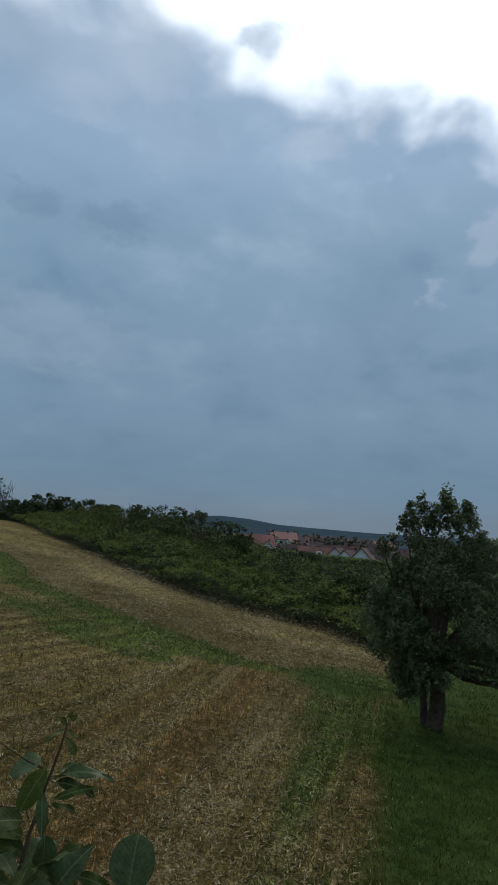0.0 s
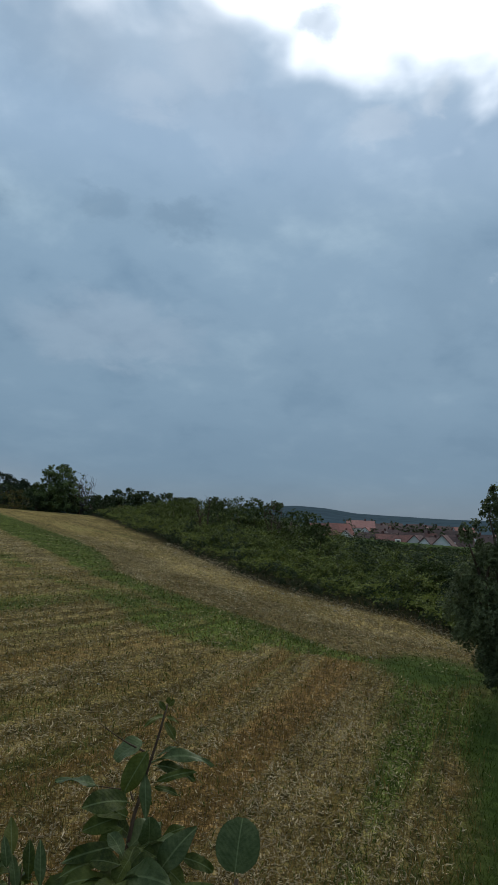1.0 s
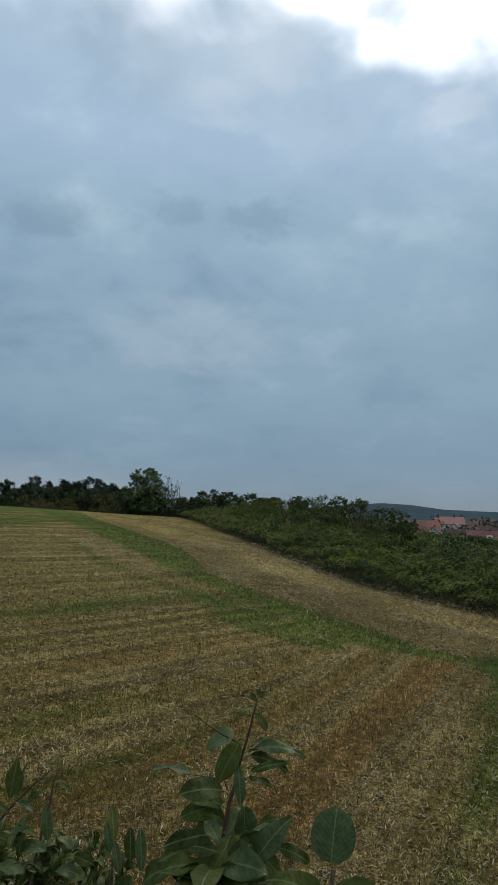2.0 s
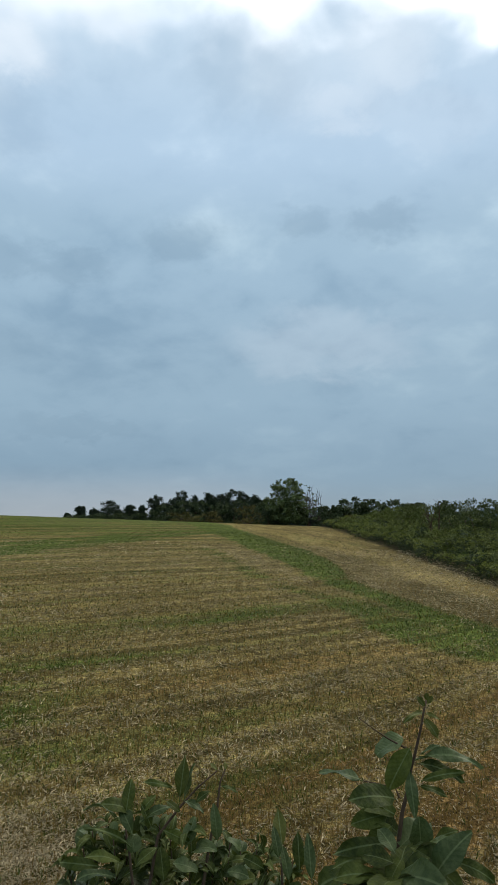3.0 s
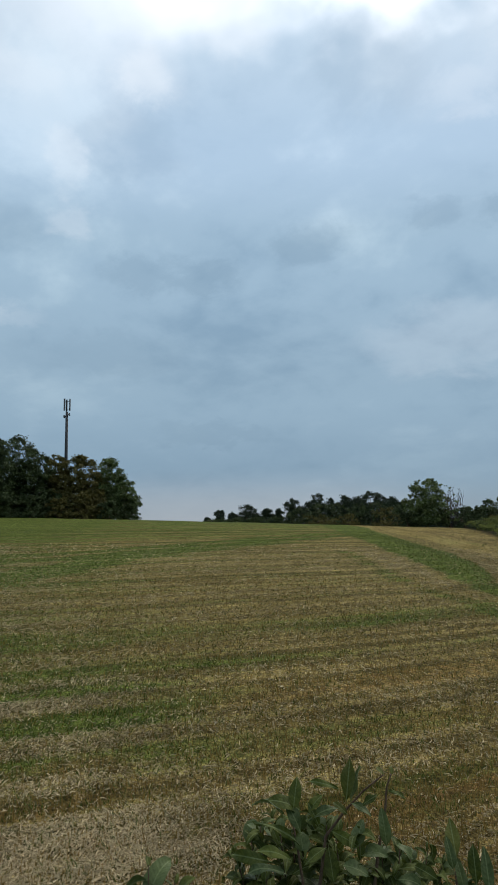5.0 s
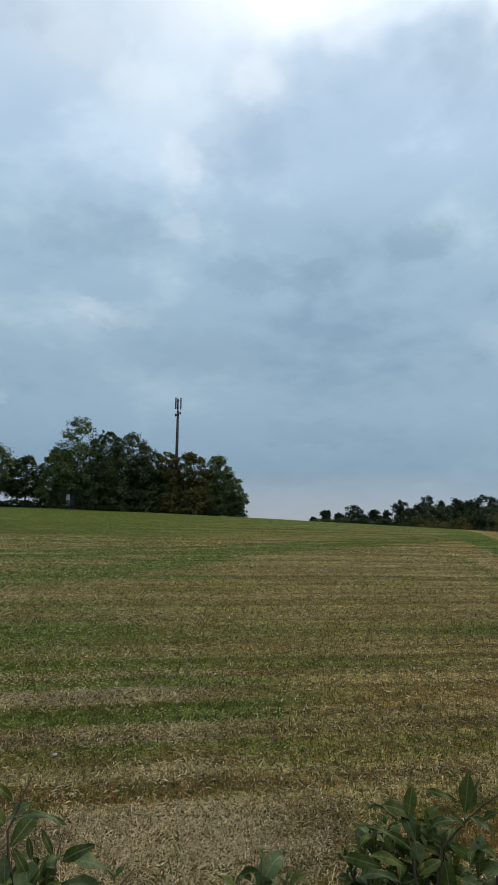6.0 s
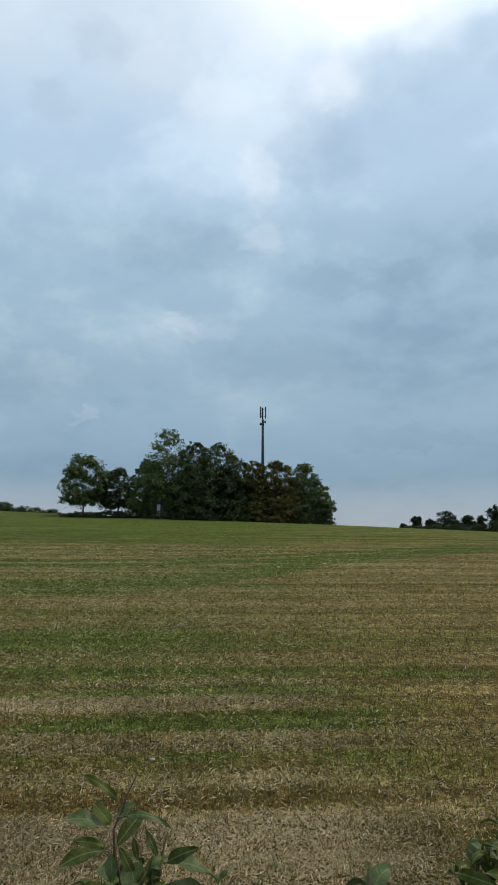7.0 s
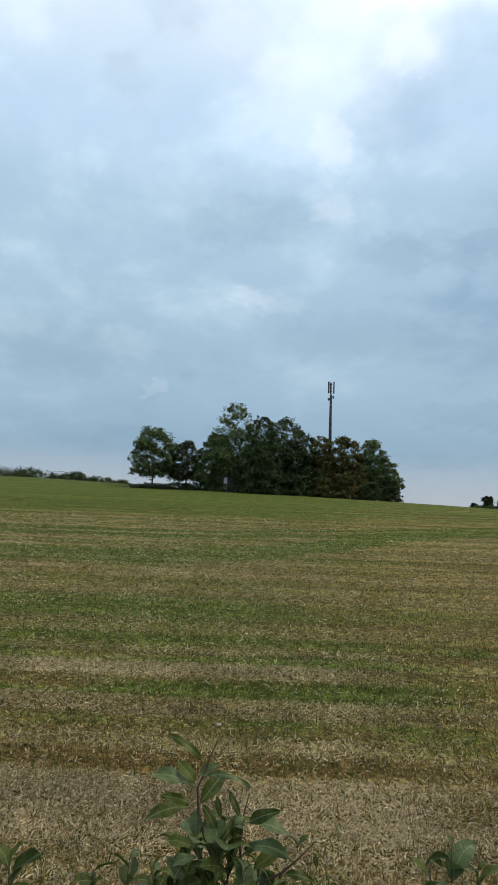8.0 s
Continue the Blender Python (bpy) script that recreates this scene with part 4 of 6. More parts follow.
for i, (b, d, top, wide, mat) in enumerate([
        (7.0, 50, 2.15, 4.0, THORN_LEAF), (9.3, 55, 1.85, 3.4, THORN_LEAF), (4.6, 46, 1.75, 3.2, THORN_LEAF),
        (2.2, 40, 1.0, 3.4, THORN_LEAF), (12.2, 58, 1.75, 3.6, BRAMBLE_LEAF), (0.6, 37, 0.05, 2.4, THORN_LEAF),
        (5.8, 48, 1.7, 3.0, THORN_LEAF), (-4.6, 46, -1.2, 4.0, HEDGE_LEAF), (-6.4, 45, -1.45, 3.6, THORN_LEAF), (-8.2, 45, -1.35, 4.0, HEDGE_LEAF), (-10.1, 44, -1.5, 4.0, THORN_LEAF), (-12.0, 45, -1.5, 4.0, HEDGE_LEAF), (-9.5, 29, -2.7, 3.2, THORN_LEAF), (-12.5, 27, -3.0, 3.4, HEDGE_LEAF), (-17.5, 29, -2.2, 5.0, THORN_LEAF), (-22, 27, -2.4, 5.0, BRAMBLE_LEAF)]):
    x, y = at(b, d)
    h = EYE + d * math.tan(radians(top)) - float(ground(x, y))
    bush(x, y, h, wide, mat, "dark thorn bush standing in the bramble thicket" if mat is THORN_LEAF else "green bush beside the bramble thicket", 200 + i, 4600, 0.14, name="thorn_bush" if mat is THORN_LEAF else "bush", group="bushes in the thicket")
for b, d, top, s in ((10.5, 50, 2.1, 1), (4.3, 42, 1.95, 2), (3.6, 42.5, 1.7, 3)):
    x, y = at(b, d)
    bare_shrub(x, y, EYE + d * math.tan(radians(top)) - float(ground(x, y)), 2.2, "dead brown shrub poking out of the thicket", 60 + s, TWIG, n=5)


# ---- trees on the crest ----
def crest_tree(b, d, top, wide, mat, label, seed, low=0.3, count=7000, size=0.2, name="broadleaf_tree", n=18, group="", stem=0.14, cluster=18, spread=0.17, depth=None, lumps=0.12):
    x, y = at(b, d)
    h = EYE + d * math.tan(radians(top)) - float(ground(x, y))
    B = boughs(h, wide, np.random.default_rng(seed + 500), n, low, depth)
    if low < 0.1:
        B += [(0, 0, h * 0.28, wide * 0.30, wide * 0.30, h * 0.24), (0, 0, h * 0.54, wide * 0.22, wide * 0.22, h * 0.22)]
    return tree(name, x, y, h, B, mat, label, "tree", count, size, seed, stem=stem, cluster=cluster, spread=spread, group=group, lumps=lumps)


crest_tree(22.6, 80, 4.05, 6.0, BROAD_LEAF, "round green tree standing alone on the field's crest", 1, 0.02, 14000, 0.25, n=56, cluster=14, spread=0.24)
x, y = at(20.6, 80.5)
bare_shrub(x, y, EYE + 80.5 * math.tan(radians(3.65)) - float(ground(x, y)), 2.6, "half-dead tree with pale bare branches", 71, name="dead_tree", n=14)
crest_tree(20.8, 80.2, 3.5, 2.6, BROAD_LEAF, "thin leafy growth among dead branches", 72, 0.2, 1800, 0.14)
for i, (b, d, top, wide) in enumerate([(17.2, 92, 2.25, 6.0), (15.6, 94, 2.15, 5.6), (13.8, 92, 2.05, 5.4), (18.9, 90, 1.7, 4.6), (12.6, 95, 1.7, 4.4), (11.6, 90, 1.8, 3.4), (9.6, 92, 1.9, 3.6)]):
    crest_tree(b, d, top, wide, DARK_LEAF, "dark rounded tree in a row behind the crest", 100 + i, 0.03, 5200, 0.32, n=40, cluster=14, spread=0.26, group="trees behind the crest")
for i, (b, d, top, wide) in enumerate([(18.4, 78, 1.1, 2.6), (17.6, 75, 0.85, 2.4), (22.0, 79.5, 1.5, 3.6), (23.2, 79.5, 1.5, 3.6), (19.6, 79.5, 1.45, 3.0), (20.8, 81.5, 1.75, 2.8), (20.2, 82.5, 1.6, 3.2), (25.9, 79, 1.75, 4.0), (24.2, 79, 1.3, 2.0), (31.3, 82, 1.25, 4.5), (29.0, 83, 1.3, 3.0)]):
    x, y = at(b, d)
    bush(x, y, EYE + d * math.tan(radians(top)) - float(ground(x, y)), wide, TAWNY_LEAF if b > 25 or b < 18.2 else HEDGE_LEAF, "low dull green bush at the edge of the field", 300 + i, 1800, 0.16, group="bushes on the crest")


def pine(b, d, top, wide, seed):
    """A pine: dark layered pads of needles on a bare upper trunk."""
    rng = np.random.default_rng(seed)
    x, y = at(b, d)
    h = EYE + d * math.tan(radians(top)) - float(ground(x, y))
    B = []
    n = 24 + seed % 6
    for k in range(n):
        u = 0.14 + 0.84 * (k + rng.random()) / n
        a = k * 2.4 + 1.4 * rng.random()
        lim = wide / 2 * (1.3 - 0.9 * u * u) * (0.75 + 0.5 * rng.random())
        r = lim * (0.15 + 0.85 * rng.random())
        w = wide * (0.11 + 0.11 * rng.random()) * (1.2 - 0.45 * u)
        B.append((r * math.cos(a), r * math.sin(a), h * u - 0.2, w, w, 0.16 + 0.20 * rng.random()))
    B.append((rng.normal(0, 0.2), rng.normal(0, 0.2), h - 0.45, wide * 0.07, wide * 0.07, 0.5))
    return tree("pine_tree", x, y, h, B, PINE_LEAF, "dark pine with ragged flat-topped needle pads", "tree", 4200, 0.40, seed, stem=0.15, bare=0.5, cluster=10, spread=0.40, shell=0.25, slim=0.26, group="pines behind the crest", limbs=9, lumps=0.3)


for i, (b, d, top, wide) in enumerate([(38.3, 119, 1.3, 3.0), (36.8, 119, 1.5, 3.4), (35.4, 120, 1.4, 3.2), (33.0, 121, 2.0, 4.6), (31.0, 122, 2.4, 4.8), (29.6, 121, 2.3, 4.8), (28.7, 122, 2.4, 4.8), (27.6, 121, 2.6, 4.8), (25.9, 122, 2.5, 4.6), (24.9, 121, 2.3, 4.4), (39.9, 118, 1.85, 2.6), (38.9, 120, 1.6, 2.2), (37.6, 117, 2.25, 3.4), (35.9, 118, 1.95, 2.8), (34.9, 121, 1.8, 2.2), (33.8, 115, 2.65, 3.8),
                                       (32.4, 118, 2.4, 3.6), (31.6, 116, 3.05, 3.8), (30.4, 120, 2.7, 3.6), (29.2, 115, 2.85, 3.6), (28.2, 118, 2.75, 3.6), (27.2, 116, 3.2, 3.8),
                                       (26.4, 119, 3.0, 3.4), (25.3, 116, 2.75, 3.4), (24.6, 119, 2.2, 3.2), (41.0, 120, 1.25, 1.5)]):
    pine(b, d, top, wide, 400 + i)

for i, (b, top) in enumerate([(25.0, 2.0), (26.6, 2.25), (28.3, 2.2), (30.0, 2.25), (31.7, 2.2), (33.3, 1.9), (35.0, 1.2), (36.8, 1.2), (38.6, 1.15), (40.0, 1.05)]):
    x, y = at(b, 111)
    bush(x, y, EYE + 111 * math.tan(radians(top)) - float(ground(x, y)), 4.6, DARK_LEAF, "dark undergrowth between the pines", 370 + i, 2200, 0.30, group="undergrowth of the pines")

# ---- the copse on the hill ----
COPSE = [  # bearing, distance, top, width, material, lowest leaf, label
    (60.9, 94, 9.1, 9.0, BROAD_LEAF, 0.05, "tall spreading green tree at the edge of the copse"),
    (62.4, 93, 6.6, 5.6, BROAD_LEAF, 0.12, "spreading green tree with drooping side branches"),
    (58.6, 93.5, 8.2, 7.0, DARK_LEAF, 0.03, "tall dark green tree in the copse"),
    (56.6, 94, 8.0, 8.4, DARK_LEAF, 0.03, "dense dark green tree in the copse"),
    (58.2, 91, 6.0, 7.5, DARK_LEAF, 0.02, "low dark tree at the front of the copse"),
    (55.2, 92, 6.9, 6.0, DARK_LEAF, 0.03, "dark green tree in the middle of the copse"),
    (53.4, 93, 6.5, 5.6, TAWNY_LEAF, 0.03, "yellowing tree with brownish leaves in the copse"),
    (51.4, 92.8, 6.5, 6.0, TAWNY_LEAF, 0.03, "yellow-brown tinged tree beside the mast"),
    (49.3, 95, 6.35, 6.4, BROAD_LEAF, 0.03, "rounded green tree at the end of the copse"),
    (48.1, 94, 4.7, 5.0, BROAD_LEAF, 0.16, "low overhanging tree at the end of the copse"),
    (50.6, 91.5, 3.6, 4.8, TAWNY_LEAF, 0.02, "olive-brown shrubby tree at the foot of the copse"),
    (53.9, 91, 3.6, 4.6, DARK_LEAF, 0.02, "dark shrubby tree at the foot of the copse"),
]
for i, (b, d, top, wide, mat, low, text) in enumerate(COPSE):
    crest_tree(b, d, top, wide, mat, text, 600 + i, low, 15000 if wide > 5 else 9000, 0.31, n=76, group="trees of the copse", stem=0.2, cluster=16, spread=0.30)
for i, (b, d, top, wide) in enumerate([(47.6, 90.5, 2.5, 3.2), (49.2, 89.5, 2.7, 3.6), (51.3, 89.5, 2.9, 3.8), (53.3, 89, 3.0, 3.8), (55.3, 89, 3.2, 4.0), (57.3, 89, 3.4, 4.0), (59.3, 88.8, 3.6, 3.8), (60.3, 91, 4.0, 3.4), (62.6, 91.5, 3.4, 2.6), (62.0, 92, 5.0, 4.0), (48.5, 97, 3.0, 4.0), (50.5, 97, 3.2, 4.0), (52.5, 97, 3.4, 4.0), (54.5, 97, 3.6, 4.0), (56.5, 97, 3.8, 4.0), (58.5, 97, 4.0, 4.0), (60.3, 97, 4.1, 4.0)]):
    x, y = at(b, d)
    bush(x, y, EYE + d * math.tan(radians(top)) - float(ground(x, y)), wide, TAWNY_LEAF if i in (2, 3) else DARK_LEAF, "dark shrub under the trees of the copse", 340 + i, 2600, 0.28, group="undergrowth of the copse")
crest_tree(67.9, 98, 6.75, 7.2, BROAD_LEAF, "small round tree with a short clear trunk on the skyline", 640, 0.22, 11000, 0.32, n=64, cluster=14, spread=0.32, group="small trees on the skyline")
crest_tree(65.1, 98, 5.75, 5.4, DARK_LEAF, "small dark tree with a short clear trunk on the skyline", 641, 0.22, 9000, 0.32, n=56, cluster=14, spread=0.32, group="small trees on the skyline")
x, y = at(64.5, 97)
bare_shrub(x, y, 2.2, 1.4, "small thin bare shrub beside the skyline trees", 642, n=7)
for i, (b, d, top, wide) in enumerate([(80.5, 165, 2.7, 12), (78.0, 165, 2.8, 12), (75.8, 165, 2.5, 11), (74.3, 160, 2.75, 7), (72.0, 165, 2.3, 10), (83, 165, 2.8, 12), (70.4, 168, 2.2, 8), (73.2, 166, 2.35, 9)]):
    crest_tree(b, d, top, wide, DARK_LEAF, "dark tree top showing over the hill", 660 + i, 0.03, 3400, 0.55, n=36, cluster=12, spread=0.36, group="trees beyond the hill")
# added row of low dark bushes in place of a shaded strip of ground
for i, b in enumerate(np.arange(62.2, 69.3, 0.75)):
    x, y = at(b, 92.5)
    bush(x, y, EYE + 92.5 * math.tan(radians(2.28 - 0.045 * (b - 61.5) + 0.05 * (i % 3))) - float(ground(x, y)), 2.8, PINE_LEAF, "low dark scrub added for the shaded ground under the skyline trees", 380 + i, 1500, 0.2, group="scrub under the skyline trees")


# ---- boxes and buildings ----
def box(x0, y0, z0, x1, y1, z1):
    V = np.array([(x, y, z) for z in (z0, z1) for x, y in ((x0, y0), (x1, y0), (x1, y1), (x0, y1))], float)
    F = np.array([(0, 3, 2), (0, 2, 1), (4, 5, 6), (4, 6, 7), (0, 1, 5), (0, 5, 4), (1, 2, 6), (1, 6, 5), (2, 3, 7), (2, 7, 6), (3, 0, 4), (3, 4, 7)])
    return V, F


def hut():
    x, y = at(61.4, 91.2)
    root = thing("hut", x, y, turn=61.3)
    part("wall", *box(-1.1, -0.1, -0.2, 1.1, 1.8, 2.0), DARK_DOOR, root, "dark weathered board walls")
    part("roof", *box(-1.3, -0.35, 2.0, 1.3, 2.0, 2.16), DARK_DOOR, root, "flat dark roof")
    part("door", *box(-0.1, -0.14, 0.0, 0.75, -0.1, 1.85), DARK_DOOR, root, "dark closed door")
    part("shutter", *box(-0.70, -0.14, 0.3, -0.2, -0.1, 1.9), PAINT, root, "pale grey shutter")
    part("post", *box(-0.82, -0.3, 0, -0.71, -0.16, 2.0), DARK_DOOR, root, "dark post")
    tagged(root, "small dark hut with pale trim half hidden under the copse", "hut")


hut()


def mast():
    d = 112
    x, y = at(52.8, d)
    g = float(ground(x, y))
    top = EYE + d * math.tan(radians(11.2)) - g
    root = thing("radio_mast", x, y)
    v, f = tube([(0, 0, -0.3), (0, 0, top * 0.5), (0, 0, top - 2.2)], [0.31, 0.26, 0.20], 14)
    part("pole", v, f, STEEL, root, "tapered grey steel pole", flat=False)
    v, f = tube([(0, 0, top - 2.3), (0, 0, top - 1.0), (0, 0, top - 0.2)], [0.09, 0.09, 0.08], 8)
    part("spigot", v, f, STEEL, root)
    for k in range(3):
        a = radians(30 + 120 * k)
        cx, cy = 0.5 * math.cos(a), 0.5 * math.sin(a)
        v, f = box(-0.13, -0.07, top - 2.0, 0.13, 0.07, top)
        R = np.array(pose(0, 0, 0, 0, 0, math.degrees(a) + 90).to_3x3())
        part("antenna_panel", v @ R.T + [cx, cy, 0], f, PANEL, root, "slim pale antenna panel")
        for zz in (top - 1.7, top - 0.4):
            v, f = tube([(0, 0, zz), (cx * 0.5, cy * 0.5, zz), (cx, cy, zz)], [0.035] * 3, 6)
            part("bracket", v, f, STEEL, root)
    for zz, aa in ((top - 2.9, 200), (top - 2.6, 40)):
        a = radians(aa)
        v, f = tube([(0.25 * math.cos(a), 0.25 * math.sin(a), zz), (0.42 * math.cos(a), 0.42 * math.sin(a), zz), (0.5 * math.cos(a), 0.5 * math.sin(a), zz)], [0.12, 0.26, 0.27], 12)
        part("dish", v, f, PANEL, root, "small round dish")
        v, f = tube([(0, 0, zz), (0.15 * math.cos(a), 0.15 * math.sin(a), zz), (0.3 * math.cos(a), 0.3 * math.sin(a), zz)], [0.04] * 3, 6)
        part("bracket", v, f, STEEL, root)
    tagged(root, "slim grey radio mast with antenna panels at its head", "mast")


mast()


def house(b, d, long, wide, eaves, ridge, turn, label, dormers=0, chimney=True, sink=0.0, tiles=None):
    """A gabled house: walls with gables, two roof slopes, windows with frames, a door, a chimney."""
    x, y = at(b, d)
    root = thing("house", x, y, float(ground(x, y)) - sink, b + turn)
    L, W = long / 2, wide / 2
    V = np.array([(-L, -W, -1.5), (L, -W, -1.5), (L, W, -1.5), (-L, W, -1.5), (-L, -W, eaves), (L, -W, eaves), (L, W, eaves), (-L, W, eaves), (-L, 0, ridge), (L, 0, ridge)], float)
    F = np.array([(0, 1, 5), (0, 5, 4), (2, 3, 7), (2, 7, 6), (1, 2, 6), (1, 6, 5), (5, 6, 9), (3, 0, 4), (3, 4, 7), (7, 4, 8), (0, 2, 1), (0, 3, 2)])
    part("wall", V, F, RENDERED, root, "pale rendered walls")
    pitch = math.atan2(ridge - eaves, W)
    span = W / math.cos(pitch) + 0.45
    for side in (-1, 1):
        v, f = box(-L - 0.4, -span, 0.03, L + 0.4, 0.0, 0.22)
        R = np.array(Euler((pitch, 0, 0)).to_matrix())
        v = v @ R.T + [0, 0, ridge]
        if side > 0:
            v = v * [-1, -1, 1]
        part("roof", v, f, tiles or TILE, root, "red clay tile roof")
    for u in np.arange(-L + 1.3, L - 0.8, 2.6):
        for zz in ([1.0, 3.6] if eaves > 4.5 else [1.0]):
            for side in (-1, 1):
                yy = side * (W + 0.03)
                win = part("window", *box(u, yy - 0.05, zz, u + 1.1, yy + 0.05, zz + 1.3), PAINT, root, "white window frame")
                part("pane", *box(u + 0.1, yy - 0.09, zz + 0.1, u + 1.0, yy + 0.09, zz + 1.2), GLASS, win)
    for e in (-1, 1):
        for vv, zz in ((-1.2, 1.2), (1.2, 1.2), (0, eaves + 0.3)):
            xx = e * (L + 0.03)
            win = part("window", *box(xx - 0.05, vv - 0.5, zz, xx + 0.05, vv + 0.5, zz + 1.2), PAINT, root, "white window frame")
            part("pane", *box(xx - 0.09, vv - 0.4, zz + 0.1, xx + 0.09, vv + 0.4, zz + 1.1), GLASS, win)
    if chimney:
        part("chimney", *box(L * 0.3, -0.4, ridge - 0.8, L * 0.3 + 0.6, 0.25, ridge + 0.9), TILE, root, "brick chimney")
    for k in range(dormers):
        u = -L + (k + 1) * long / (dormers + 1)
        zz = eaves + 0.45 * (ridge - eaves)
        dm = part("dormer", *box(u - 0.8, -W * 0.75, zz - 0.8, u + 0.8, -W * 0.2, zz + 0.9), RENDERED, root, "small dormer")
        part("pane", *box(u - 0.5, -W * 0.75 - 0.05, zz - 0.3, u + 0.5, -W * 0.75 + 0.05, zz + 0.6), GLASS, dm)
    return tagged(root, label, "house", "houses of the village")


HOUSES = [  # bearing, distance, length, width, eaves, ridge, turn, dormers, top
    (-2.9, 285, 11, 10, 5.5, 8.4, 4, 0, 0.42), (-4.4, 292, 9, 8, 4.5, 7.5, 60, 0, 0.12),
    (-1.0, 270, 10, 9, 4, 8, 75, 0, 0.10), (0.2, 262, 11, 9, 4, 8, 15, 0, 0.05), (-1.7, 250, 9, 8, 4, 8, 85, 0, -0.45),
    (-5.9, 225, 13, 9, 4.0, 8.0, 8, 1, -0.65), (-4.3, 230, 12, 9, 4, 8, -10, 0, -0.55), (-5.2, 262, 11, 9, 4.5, 8.5, 20, 1, -0.22),
    (-7.6, 222, 10, 9, 4.0, 8.6, 78, 0, -0.60), (-8.8, 215, 11, 10, 4.0, 8.8, 24, 2, -0.75), (-10.2, 222, 12, 10, 4, 8.6, 10, 1, -0.60),
    (-7.0, 282, 12, 9, 5, 8.5, 10, 0, 0.10), (-8.2, 295, 9, 8, 5, 8.5, 85, 0, 0.12), (-6.4, 300, 10, 9, 5, 8, 30, 0, 0.15),
    (-9.4, 265, 12, 9, 5, 9, 15, 1, -0.12), (-10.6, 275, 11, 9, 5, 9, 55, 0, -0.10), (-12.0, 250, 12, 9, 5, 9, 20, 1, -0.35),
    (-13.6, 262, 12, 9, 5, 9, 5, 0, -0.3), (-15.4, 250, 12, 9, 5, 9, 40, 0, -0.4), (-19.5, 245, 12, 9, 5, 9, 25, 0, -0.5), (-9.7, 212, 9, 8, 4.2, 8.4, 82, 0, -0.5),
    (-3.7, 300, 9, 7, 5, 8, 80, 0, 0.22), (-5.5, 318, 9, 7, 6, 8, 12, 0, 0.30), (-6.1, 290, 8, 7, 5, 8, 84, 0, 0.08), (-7.5, 315, 9, 7, 6, 8.5, 20, 0, 0.28), (-8.8, 310, 8, 7, 6, 8.5, 78, 0, 0.22), (-9.9, 305, 9, 7, 6, 8.5, 8, 0, 0.2),
    (-11.2, 300, 9, 7, 6, 8.5, 70, 0, 0.16), (-4.9, 240, 8, 7, 4, 7.5, 84, 0, -0.35), (-7.1, 236, 8, 7, 4, 7.5, 12, 0, -0.42), (-8.1, 238, 8, 7, 4.2, 8, 86, 0, -0.40), (-10.9, 232, 8, 7, 4.2, 8, 80, 0, -0.48), (-3.4, 262, 8, 7, 4, 7.5, 82, 0, -0.1), (-6.6, 245, 10, 8, 4, 8, 50, 0, -0.5),
]
for i, (b, d, lo, wi, ea, ri, tu, dorm, top) in enumerate(HOUSES):
    if i and tu < 45 and i % 8 == 1:
        tu, dorm = 88 - tu, 0
    elif tu > 45 and i % 4:
        tu = 100 - tu
    x, y = at(b, d)
    want = EYE + d * math.tan(radians(top)) - ri
    house(b, d, lo, wi, ea, ri, tu, "white-walled village house with a red tiled roof" if i % 3 != 1 else "white-walled village house with a brown tiled roof", dorm, i % 3 != 2, float(ground(x, y)) - want, TILE_NEW if b == -2.9 else (TILE, TILE_BROWN, TILE_RED, TILE, TILE_BROWN)[i % 5] if i % 3 != 1 else TILE_BROWN)
for i, (b, d, top, wide) in enumerate([(-4.0, 255, -0.1, 5), (-6.2, 236, -0.5, 5), (-7.7, 250, -0.05, 4.5), (-8.6, 262, 0.1, 4.5), (-9.2, 228, -0.6, 4.5), (-3.0, 240, -0.4, 6), (-1.9, 278, 0.75, 6), (-7.3, 246, 0.45, 4.5), (-5.3, 300, 0.75, 6), (-3.9, 296, 0.7, 5), (-9.6, 240, 0.15, 5), (-8.9, 284, 0.5, 5), (-6.6, 262, 0.2, 6), (-5.8, 275, 0.55, 5), (-8.0, 272, 0.45, 5.5), (-4.9, 310, 0.45, 6), (-10.0, 300, 0.3, 6), (-6.8, 205, -1.35, 8), (-5.0, 205, -1.6, 9), (-8.4, 200, -1.6, 9),
                                       (-10.5, 200, -1.6, 9), (-3.2, 215, -1.3, 9), (-1.2, 220, -0.9, 8), (-12.2, 205, -1.3, 9), (-14, 210, -1.0, 9), (-20, 205, -0.6, 9)]):
    crest_tree(b, d, top, wide, DARK_LEAF, "dark village tree among the red roofs", 700 + i, 0.03, 1800, 0.50, n=34, cluster=12, spread=0.30, name="village_tree", group="trees of the village")


